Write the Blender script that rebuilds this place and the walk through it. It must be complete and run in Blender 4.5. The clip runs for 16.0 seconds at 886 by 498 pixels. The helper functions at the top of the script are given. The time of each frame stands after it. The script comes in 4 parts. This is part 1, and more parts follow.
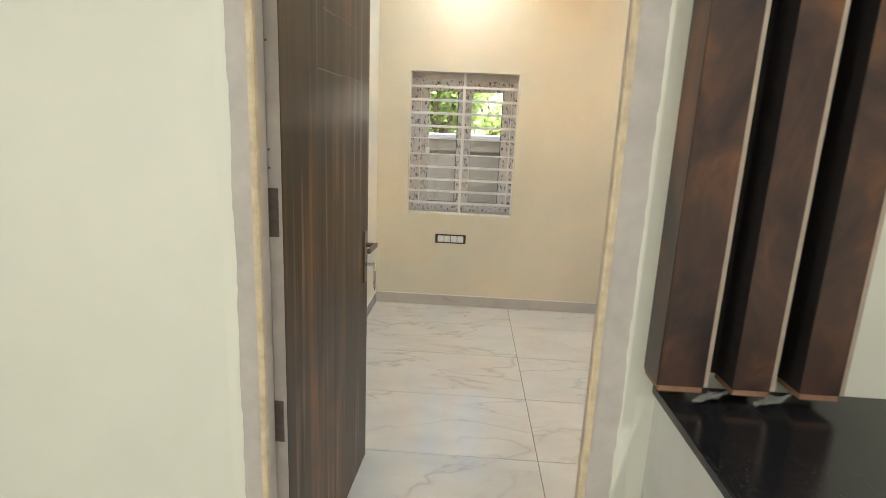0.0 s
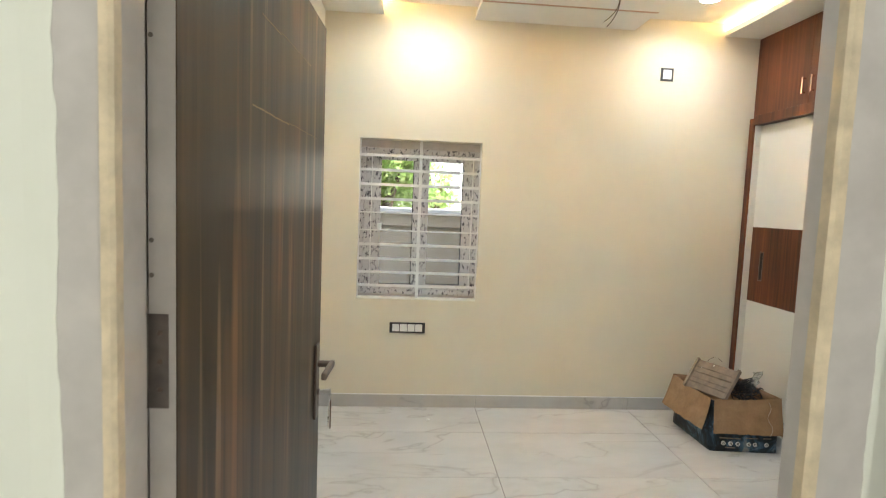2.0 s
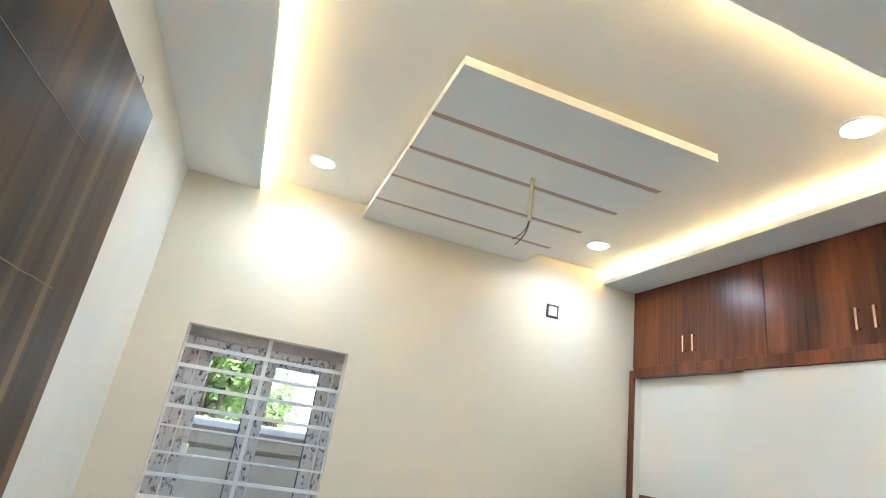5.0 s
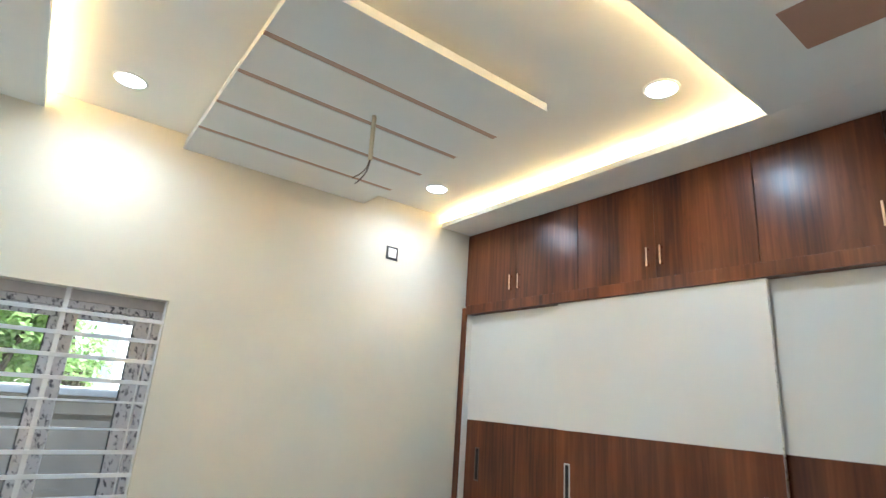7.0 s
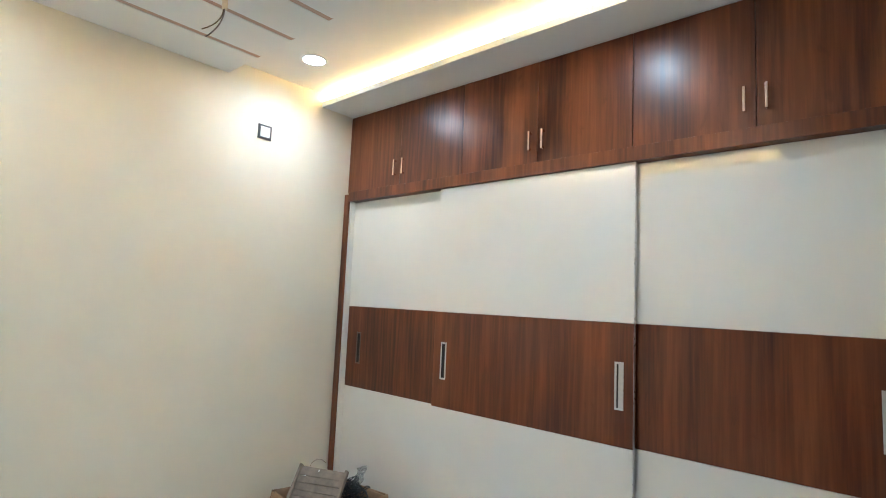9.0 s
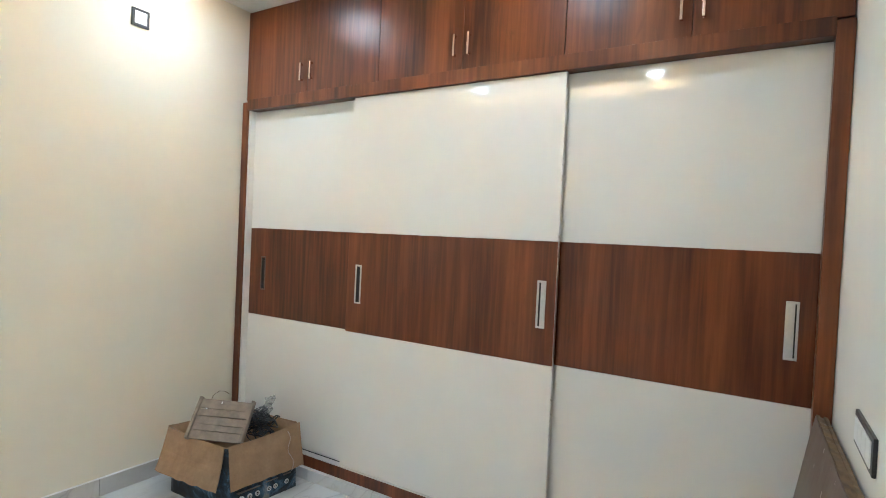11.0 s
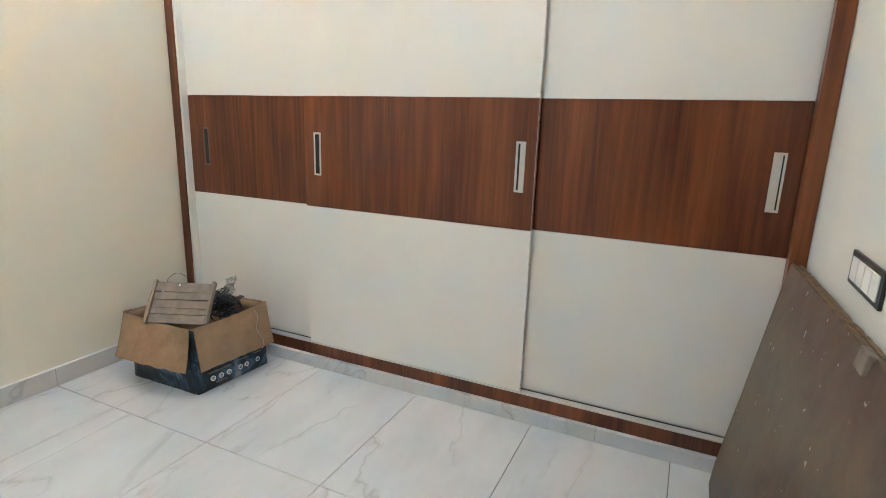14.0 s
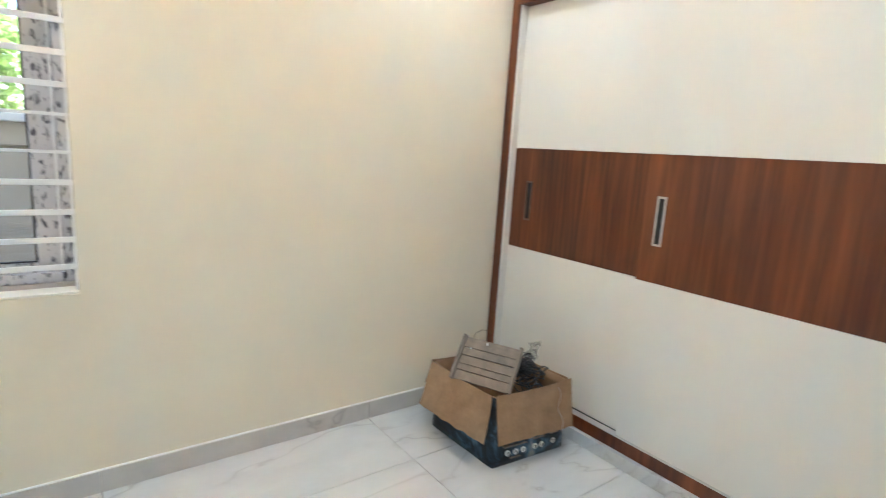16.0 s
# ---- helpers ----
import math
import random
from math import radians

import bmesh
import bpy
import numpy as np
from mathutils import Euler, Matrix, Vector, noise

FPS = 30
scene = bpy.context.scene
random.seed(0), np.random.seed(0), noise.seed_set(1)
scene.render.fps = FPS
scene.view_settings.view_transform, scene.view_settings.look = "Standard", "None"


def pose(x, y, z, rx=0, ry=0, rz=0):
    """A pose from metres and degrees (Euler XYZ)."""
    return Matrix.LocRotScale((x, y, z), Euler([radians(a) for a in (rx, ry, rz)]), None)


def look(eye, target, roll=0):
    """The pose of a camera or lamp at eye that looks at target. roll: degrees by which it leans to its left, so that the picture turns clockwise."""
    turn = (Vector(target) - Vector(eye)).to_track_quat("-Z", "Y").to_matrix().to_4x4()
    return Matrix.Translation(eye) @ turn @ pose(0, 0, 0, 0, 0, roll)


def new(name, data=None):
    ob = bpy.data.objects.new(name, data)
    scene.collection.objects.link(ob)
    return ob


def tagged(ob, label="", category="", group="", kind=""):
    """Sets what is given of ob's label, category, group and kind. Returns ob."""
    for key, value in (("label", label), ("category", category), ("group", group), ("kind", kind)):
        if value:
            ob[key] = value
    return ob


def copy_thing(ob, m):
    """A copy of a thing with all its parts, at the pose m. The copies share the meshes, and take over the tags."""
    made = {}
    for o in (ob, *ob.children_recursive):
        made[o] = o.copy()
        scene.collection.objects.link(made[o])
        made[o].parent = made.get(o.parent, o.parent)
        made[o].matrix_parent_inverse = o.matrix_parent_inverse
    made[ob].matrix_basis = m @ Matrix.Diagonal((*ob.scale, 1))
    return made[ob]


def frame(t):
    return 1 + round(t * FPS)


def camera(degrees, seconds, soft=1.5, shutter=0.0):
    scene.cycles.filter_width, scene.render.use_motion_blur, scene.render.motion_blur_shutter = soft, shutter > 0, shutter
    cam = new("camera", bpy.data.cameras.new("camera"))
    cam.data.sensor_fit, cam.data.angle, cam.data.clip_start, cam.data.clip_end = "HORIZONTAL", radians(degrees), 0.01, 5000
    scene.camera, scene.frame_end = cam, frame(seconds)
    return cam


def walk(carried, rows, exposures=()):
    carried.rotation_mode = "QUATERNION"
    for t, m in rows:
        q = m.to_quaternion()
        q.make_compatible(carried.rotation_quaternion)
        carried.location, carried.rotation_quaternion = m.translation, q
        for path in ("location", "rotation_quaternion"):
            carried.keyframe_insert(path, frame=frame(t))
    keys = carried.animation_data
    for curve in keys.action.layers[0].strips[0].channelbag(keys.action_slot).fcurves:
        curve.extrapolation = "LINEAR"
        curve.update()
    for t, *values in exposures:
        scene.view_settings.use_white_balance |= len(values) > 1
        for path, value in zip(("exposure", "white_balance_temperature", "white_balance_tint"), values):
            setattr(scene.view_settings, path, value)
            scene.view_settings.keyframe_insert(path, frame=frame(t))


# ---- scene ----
cam = camera(79.8, 16.0, 0.9, 0.3)
PATH = [
    (0, (-0.003, 0.226, 1.52), (-0.087, 2.175, 1.079), 2.5),
    (0.5, (-0.066, 0.422, 1.512), (-0.144, 2.375, 1.086), 2.6),
    (1, (-0.103, 0.571, 1.512), (-0.152, 2.533, 1.129), 2.3),
    (1.5, (-0.144, 0.709, 1.512), (-0.115, 2.686, 1.213), 2.3),
    (2, (-0.179, 0.833, 1.512), (-0.032, 2.821, 1.348), 2.3),
    (2.5, (-0.196, 0.974, 1.507), (0.071, 2.956, 1.485), 2.3),
    (3, (-0.226, 1.146, 1.528), (0.132, 3.11, 1.661), 2.3),
    (3.5, (-0.201, 1.275, 1.548), (0.133, 3.222, 1.86), 3.1),
    (4, (-0.167, 1.409, 1.588), (0.209, 3.309, 2.087), 6.2),
    (4.2, (-0.167, 1.445, 1.569), (0.24, 3.321, 2.13), 7.3),
    (6.3, (-0.188, 1.559, 1.58), (0.708, 3.204, 2.281), 5.8),
    (6.5, (-0.178, 1.559, 1.58), (0.773, 3.186, 2.25), 5.3),
    (7, (-0.144, 1.569, 1.564), (0.993, 3.12, 2.111), 4.1),
    (7.5, (-0.104, 1.572, 1.545), (1.186, 3.044, 1.955), 3.3),
    (8, (-0.076, 1.584, 1.527), (1.326, 2.977, 1.829), 2.6),
    (8.5, (-0.034, 1.595, 1.519), (1.413, 2.953, 1.767), 2.5),
    (11, (0.13, 1.783, 1.438), (1.84, 2.82, 1.396), 2.7),
    (11.5, (0.136, 1.824, 1.437), (1.9, 2.763, 1.359), 2.3),
    (12, (0.138, 1.853, 1.428), (1.939, 2.716, 1.31), 1.9),
    (12.5, (0.147, 1.871, 1.404), (1.951, 2.709, 1.197), 1.7),
    (13, (0.155, 1.897, 1.367), (1.947, 2.717, 1.028), 1.6),
    (13.5, (0.165, 1.922, 1.342), (1.943, 2.731, 0.912), 1.7),
    (14, (0.196, 1.959, 1.334), (1.961, 2.776, 0.871), 1.8),
    (14.5, (0.266, 2.02, 1.351), (1.988, 2.94, 0.915), 0.8),
    (15, (0.306, 2.157, 1.363), (1.932, 3.263, 0.999), 2.0),
    (15.5, (0.31, 2.319, 1.351), (1.766, 3.645, 1.003), 4.2),
    (16, (0.295, 2.435, 1.397), (1.479, 4.006, 1.037), 3.6),
]
EXPOSURES = [(0.0, 2.36, 6900, 9), (2.0, 2.4, 6550, 7), (3.0, 2.52, 6160, 5), (4.0, 2.50, 5620, 5), (7.0, 2.23, 5390, 5), (11.0, 2.54, 5640, 6), (13.5, 2.58, 5780, 7), (16.0, 2.69, 5750, 7)]
walk(cam, [(t, look(eye, target, roll)) for t, eye, target, roll in PATH], EXPOSURES)
SKY, LAMP, HALLFILL, LEDPOWER = 0.14, 0.90, 2.30, 15.0
LEAFTURN, HOOKY, HOOKZ = 87.1, 3.416, 2.592

# ---------------------------------------------------------------- light
scene.cycles.max_bounces, scene.cycles.diffuse_bounces = 16, 10
world = bpy.data.worlds.new("sky_world")
scene.world = world
world.use_nodes = True
wn = world.node_tree.nodes
sky = wn.new("ShaderNodeTexSky")
sky.sky_type, sky.sun_disc = "NISHITA", False
sky.sun_elevation, sky.sun_rotation = radians(52), radians(175)
wn["Background"].inputs["Strength"].default_value = SKY
world.node_tree.links.new(sky.outputs["Color"], wn["Background"].inputs["Color"])
sun = new("sun", bpy.data.lights.new("sun", "SUN"))
sun.data.energy, sun.data.angle, sun.data.color = 5.0, radians(0.5), (1.0, 0.95, 0.86)
sun.matrix_world = look((0.5, -5.8, 7.45), (0, 0, 0))


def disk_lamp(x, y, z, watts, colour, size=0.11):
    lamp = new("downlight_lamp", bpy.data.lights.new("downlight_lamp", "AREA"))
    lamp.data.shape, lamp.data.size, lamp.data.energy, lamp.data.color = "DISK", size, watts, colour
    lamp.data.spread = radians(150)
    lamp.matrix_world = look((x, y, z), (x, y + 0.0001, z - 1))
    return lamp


# ---------------------------------------------------------------- materials
def material(name, rough=0.5, metal=0.0, base=(0.5, 0.5, 0.5), spec=0.5):
    m = bpy.data.materials.new(name)
    m.use_nodes = True
    b = m.node_tree.nodes["Principled BSDF"]
    b.inputs["Base Color"].default_value = (*base, 1)
    b.inputs["Roughness"].default_value = rough
    b.inputs["Metallic"].default_value = metal
    b.inputs["Specular IOR Level"].default_value = spec
    return m, m.node_tree.nodes, m.node_tree.links, b


def coords(n, l, scale=(1, 1, 1), rand=0.0, space="Object"):
    tc = n.new("ShaderNodeTexCoord")
    mp = n.new("ShaderNodeMapping")
    mp.inputs["Scale"].default_value = scale
    if rand:
        info = n.new("ShaderNodeObjectInfo")
        mul = n.new("ShaderNodeVectorMath")
        mul.operation = "SCALE"
        mul.inputs[0].default_value = (rand, rand * 1.7, rand * 0.6)
        l.new(info.outputs["Random"], mul.inputs["Scale"])
        l.new(mul.outputs[0], mp.inputs["Location"])
    l.new(tc.outputs[space], mp.inputs["Vector"])
    return mp.outputs[0]


def tex_noise(n, l, vec, scale, detail=4, rough=0.55, dist=0.0):
    t = n.new("ShaderNodeTexNoise")
    t.inputs["Scale"].default_value, t.inputs["Detail"].default_value = scale, detail
    t.inputs["Roughness"].default_value, t.inputs["Distortion"].default_value = rough, dist
    l.new(vec, t.inputs["Vector"])
    return t.outputs["Fac"]


def ramp(n, l, fac, *stops):
    r = n.new("ShaderNodeValToRGB")
    e = r.color_ramp.elements
    while len(e) < len(stops):
        e.new(0.5)
    for i, (p, c) in enumerate(stops):
        e[i].position, e[i].color = p, (*c, 1)
    l.new(fac, r.inputs["Fac"])
    return r.outputs["Color"]


def mix(n, l, fac, a, b, blend="MIX"):
    m = n.new("ShaderNodeMix")
    m.data_type, m.blend_type = "RGBA", blend
    for sock, v in ((0, fac), (6, a), (7, b)):
        if isinstance(v, (int, float)):
            m.inputs[sock].default_value = v
        elif isinstance(v, tuple):
            m.inputs[sock].default_value = (*v, 1)
        else:
            l.new(v, m.inputs[sock])
    return m.outputs[2]


def bump(n, l, b, height, strength, distance=0.002):
    bp = n.new("ShaderNodeBump")
    bp.inputs["Strength"].default_value, bp.inputs["Distance"].default_value = strength, distance
    l.new(height, bp.inputs["Height"])
    l.new(bp.outputs[0], b.inputs["Normal"])


def rough_range(n, l, b, fac, lo, hi):
    r = n.new("ShaderNodeMapRange")
    r.inputs["To Min"].default_value, r.inputs["To Max"].default_value = lo, hi
    l.new(fac, r.inputs["Value"])
    l.new(r.outputs[0], b.inputs["Roughness"])


def paint(name, c, rough=0.6, var=0.05, relief=0.12):
    m, n, l, b = material(name, rough, spec=0.35)
    v = coords(n, l)
    big = tex_noise(n, l, v, 1.7, 5, 0.6)
    fine = tex_noise(n, l, v, 160, 3)
    dark = tuple(x * (1 - var) for x in c)
    lite = tuple(min(1, x * (1 + var * 0.5)) for x in c)
    l.new(ramp(n, l, big, (0.3, dark), (0.7, lite)), b.inputs["Base Color"])
    roll = n.new("ShaderNodeMath")
    roll.operation = "ADD"
    l.new(fine, roll.inputs[0])
    l.new(tex_noise(n, l, v, 9, 3), roll.inputs[1])
    bump(n, l, b, roll.outputs[0], relief, 0.0015)
    return m


def laminate(name, dark, mid, lite, rough, wide, thin, stretch, stops, fineness, spec=0.5):
    """Printed wood grain running up the board: broad bands, thin streaks and a few darker flames."""
    m, n, l, b = material(name, 0.3, spec=spec)
    bands = tex_noise(n, l, coords(n, l, (1, 1, stretch), 7.0), wide, 3, 0.55, 0.35)
    fine = tex_noise(n, l, coords(n, l, (1, 1, stretch * 0.4), 7.0), thin, 3, 0.6, 0.15)
    flame = tex_noise(n, l, coords(n, l, (1, 1, stretch * 4), 7.0), wide * 1.9, 4, 0.6, 1.2)
    col = ramp(n, l, bands, (stops[0], dark), (stops[1], mid), (stops[2], lite))
    col = mix(n, l, fineness, col, ramp(n, l, fine, (0.40, dark), (0.52, mid), (0.66, lite)))
    col = mix(n, l, ramp(n, l, flame, (0.60, (0, 0, 0)), (0.76, (0.38, 0.38, 0.38))), col, dark)
    l.new(col, b.inputs["Base Color"])
    rough_range(n, l, b, fine, *rough)
    bump(n, l, b, fine, 0.08, 0.0008)
    return m


def door_grain():
    """Dark laminate with sparse tapering tan flames and thin pale lines running up the door."""
    m, n, l, b = material("dark_door_laminate", 0.33, spec=0.22)
    ground = tex_noise(n, l, coords(n, l, (1, 1, 0.12)), 6, 5, 0.6, 0.4)
    wide = tex_noise(n, l, coords(n, l, (1, 1, 0.075)), 7.5, 3, 0.5, 0.6)
    line = tex_noise(n, l, coords(n, l, (1, 1, 0.022)), 24, 2, 0.5, 0.25)
    thin = tex_noise(n, l, coords(n, l, (1, 1, 0.03)), 85, 3, 0.6, 0.1)
    patch = tex_noise(n, l, coords(n, l, (1, 1, 0.55)), 3.4, 3, 0.5)
    col = ramp(n, l, ground, (0.32, (0.024, 0.0145, 0.009)), (0.5, (0.054, 0.032, 0.019)), (0.68, (0.088, 0.052, 0.030)))
    gate = ramp(n, l, patch, (0.40, (0.12, 0.12, 0.12)), (0.58, (1, 1, 1)))
    flames = mix(n, l, 1.0, ramp(n, l, wide, (0.53, (0, 0, 0)), (0.66, (0.85, 0.85, 0.85))), gate, "MULTIPLY")
    col = mix(n, l, flames, col, (0.225, 0.108, 0.046))
    lines = mix(n, l, 1.0, ramp(n, l, line, (0.60, (0, 0, 0)), (0.665, (0.75, 0.75, 0.75))), gate, "MULTIPLY")
    col = mix(n, l, lines, col, (0.27, 0.165, 0.095))
    col = mix(n, l, ramp(n, l, line, (0.34, (0.65, 0.65, 0.65)), (0.43, (0, 0, 0))), col, (0.012, 0.008, 0.006))
    col = mix(n, l, ramp(n, l, thin, (0.34, (0.22, 0.22, 0.22)), (0.5, (0, 0, 0))), col, (0.02, 0.012, 0.008))
    l.new(col, b.inputs["Base Color"])
    rough_range(n, l, b, thin, 0.27, 0.40)
    bump(n, l, b, thin, 0.08, 0.0008)
    return m


def marble(name, base, vein, rand=9.0, rough=(0.05, 0.12), scale=1.0):
    m, n, l, b = material(name, 0.07)
    v = coords(n, l, (scale * 0.8, scale * 1.7, scale), rand)
    w = tex_noise(n, l, v, 1.25, 4, 0.55, 0.5)
    d = n.new("ShaderNodeMath")
    d.operation = "SUBTRACT"
    d.inputs[1].default_value = 0.5
    l.new(w, d.inputs[0])
    a = n.new("ShaderNodeMath")
    a.operation = "ABSOLUTE"
    l.new(d.outputs[0], a.inputs[0])
    mask = tex_noise(n, l, v, 1.1, 3, 0.5)
    line = ramp(n, l, a.outputs[0], (0.0, (0.6, 0.6, 0.6)), (0.007, (0.22, 0.22, 0.22)), (0.024, (0, 0, 0)))
    gate = ramp(n, l, mask, (0.43, (0, 0, 0)), (0.57, (1, 1, 1)))
    veins = mix(n, l, 1.0, line, gate, "MULTIPLY")
    cloud = tex_noise(n, l, v, 3.4, 5, 0.6)
    ground = ramp(n, l, cloud, (0.32, tuple(c * 0.9 for c in base)), (0.62, base))
    l.new(mix(n, l, veins, ground, vein), b.inputs["Base Color"])
    rough_range(n, l, b, cloud, *rough)
    return m


def plain(name, c, rough=0.4, metal=0.0, var=0.08, scale=25, relief=0.05):
    m, n, l, b = material(name, rough, metal)
    v = coords(n, l)
    f = tex_noise(n, l, v, scale, 4)
    l.new(ramp(n, l, f, (0.3, tuple(x * (1 - var) for x in c)), (0.7, tuple(min(1, x * (1 + var)) for x in c))), b.inputs["Base Color"])
    rough_range(n, l, b, f, rough * 0.8, min(1, rough * 1.25))
    bump(n, l, b, tex_noise(n, l, v, scale * 9, 2), relief, 0.0006)
    return m


def glow(name, c, strength):
    m, n, l, b = material(name, 0.5, base=c)
    b.inputs["Emission Color"].default_value = (*c, 1)
    b.inputs["Emission Strength"].default_value = strength
    return m


CREAM = paint("cream_wall_paint", (0.785, 0.722, 0.595))
WHITE = paint("white_wall_paint", (0.80, 0.78, 0.715))
HALL = paint("hall_wall_paint", (0.77, 0.77, 0.70))
CEIL = paint("ceiling_paint", (0.83, 0.82, 0.79), 0.7, 0.03, 0.06)
TAN = paint("tan_accent_paint", (0.42, 0.255, 0.185), 0.6, 0.06, 0.05)
GROOVE = paint("pale_tan_groove_paint", (0.52, 0.35, 0.27), 0.6, 0.06, 0.05)
WALNUT = laminate("walnut_laminate", (0.052, 0.0125, 0.0045), (0.145, 0.0375, 0.0110), (0.25, 0.076, 0.023), (0.25, 0.36), 6.5, 48, 0.10, (0.33, 0.5, 0.69), 0.32)
DOORLAM = door_grain()
PRIMER = plain("lilac_grey_primer", (0.54, 0.485, 0.47), 0.55, 0, 0.1, 14, 0.15)
BEAD = plain("raw_wood_bead", (0.66, 0.53, 0.385), 0.6, 0, 0.16, 30, 0.2)
TILE = marble("white_marble_tile", (0.62, 0.615, 0.615), (0.36, 0.345, 0.335))
SKIRT = marble("grey_marble_skirting", (0.60, 0.57, 0.545), (0.33, 0.31, 0.30), 5, (0.1, 0.2), 1.6)
GROUT = plain("grey_grout", (0.19, 0.165, 0.15), 0.8)
GLOSS = plain("white_gloss_board", (0.755, 0.728, 0.68), 0.06, 0, 0.015, 4, 0.0)
CHROME = plain("brushed_steel", (0.72, 0.70, 0.68), 0.28, 1.0, 0.06, 60, 0.1)
COPPER = plain("rose_metal", (0.70, 0.50, 0.40), 0.25, 1.0, 0.05, 60, 0.05)
BRONZE = plain("antique_bronze", (0.20, 0.15, 0.125), 0.38, 0.8, 0.12, 40, 0.1)
STEELDARK = plain("dull_steel_hinge", (0.20, 0.165, 0.15), 0.45, 0.6, 0.2, 30, 0.2)
BLACKP = plain("black_plastic", (0.03, 0.028, 0.028), 0.35)
# black that stands for shade in slots, gaps and openings
VOIDSHADE = plain("recess_shade_black", (0.012, 0.012, 0.012), 0.5)
WHITEP = plain("white_plastic", (0.82, 0.82, 0.80), 0.3, 0, 0.03)
GRILLE = plain("white_enamel", (0.82, 0.80, 0.80), 0.35, 0, 0.05)
ALU = plain("satin_aluminium", (0.62, 0.60, 0.57), 0.38, 0.55, 0.06, 60, 0.1)
DIFF = glow("downlight_diffuser", (0.86, 0.95, 1.0), 17)
LED = glow("warm_led_strip", (1.0, 0.67, 0.28), LEDPOWER)


def glass():
    m = bpy.data.materials.new("clear_window_glass")
    m.use_nodes = True
    b = m.node_tree.nodes["Principled BSDF"]
    b.inputs["Base Color"].default_value = (0.96, 0.98, 0.97, 1)
    b.inputs["Roughness"].default_value = 0.0
    b.inputs["Transmission Weight"].default_value = 1.0
    b.inputs["IOR"].default_value = 1.45
    return m


GLASS = glass()


def film():
    m, n, l, b = material("printed_protective_film", 0.3)
    v = coords(n, l, (1, 1, 0.5))
    f = tex_noise(n, l, v, 62, 2, 0.5, 0.3)
    col = ramp(n, l, f, (0.31, (0.09, 0.08, 0.10)), (0.39, (0.34, 0.32, 0.34)), (0.46, (0.60, 0.57, 0.585)))
    l.new(col, b.inputs["Base Color"])
    bump(n, l, b, tex_noise(n, l, v, 60, 2), 0.3)
    return m


FILM = film()


def granite():
    m, n, l, b = material("black_granite", 0.1)
    v = coords(n, l)
    f = tex_noise(n, l, v, 210, 3)
    l.new(ramp(n, l, f, (0.55, (0.008, 0.008, 0.01)), (0.72, (0.05, 0.05, 0.055))), b.inputs["Base Color"])
    dust = tex_noise(n, l, v, 6, 5)
    rough_range(n, l, b, dust, 0.05, 0.3)
    return m


GRANITE = granite()


def stone_laminate():
    m, n, l, b = material("rust_brown_laminate", 0.3)
    v = coords(n, l, (1, 1, 0.6), 4)
    f = tex_noise(n, l, v, 7, 5, 0.6, 0.6)
    l.new(ramp(n, l, f, (0.36, (0.036, 0.023, 0.024)), (0.52, (0.078, 0.043, 0.036)), (0.7, (0.20, 0.088, 0.048))), b.inputs["Base Color"])
    rough_range(n, l, b, f, 0.25, 0.45)
    return m


RUST = stone_laminate()
SLATSHADE = plain("black_fin_shade", (0.015, 0.0105, 0.011), 0.65)
EDGE = plain("beige_edge_band", (0.42, 0.33, 0.28), 0.4)
RAWPLY = plain("raw_plywood_end", (0.30, 0.16, 0.10), 0.7, 0, 0.2, 40, 0.3)


def cardboard():
    m, n, l, b = material("brown_cardboard", 0.8)
    v = coords(n, l)
    f = tex_noise(n, l, v, 9, 6, 0.65)
    col = ramp(n, l, f, (0.3, (0.23, 0.135, 0.07)), (0.7, (0.36, 0.225, 0.125)))
    l.new(col, b.inputs["Base Color"])
    bump(n, l, b, tex_noise(n, l, coords(n, l, (1, 1, 0.05)), 120, 2), 0.2)
    return m


CARD = cardboard()


def printed_card():
    m, n, l, b = material("blue_black_printed_card", 0.45)
    v = coords(n, l)
    f = tex_noise(n, l, v, 7, 5, 0.7, 0.5)
    l.new(ramp(n, l, f, (0.45, (0.010, 0.012, 0.015)), (0.53, (0.022, 0.045, 0.068)), (0.60, (0.085, 0.165, 0.25)), (0.68, (0.36, 0.35, 0.33))), b.inputs["Base Color"])
    return m


PRINT = printed_card()


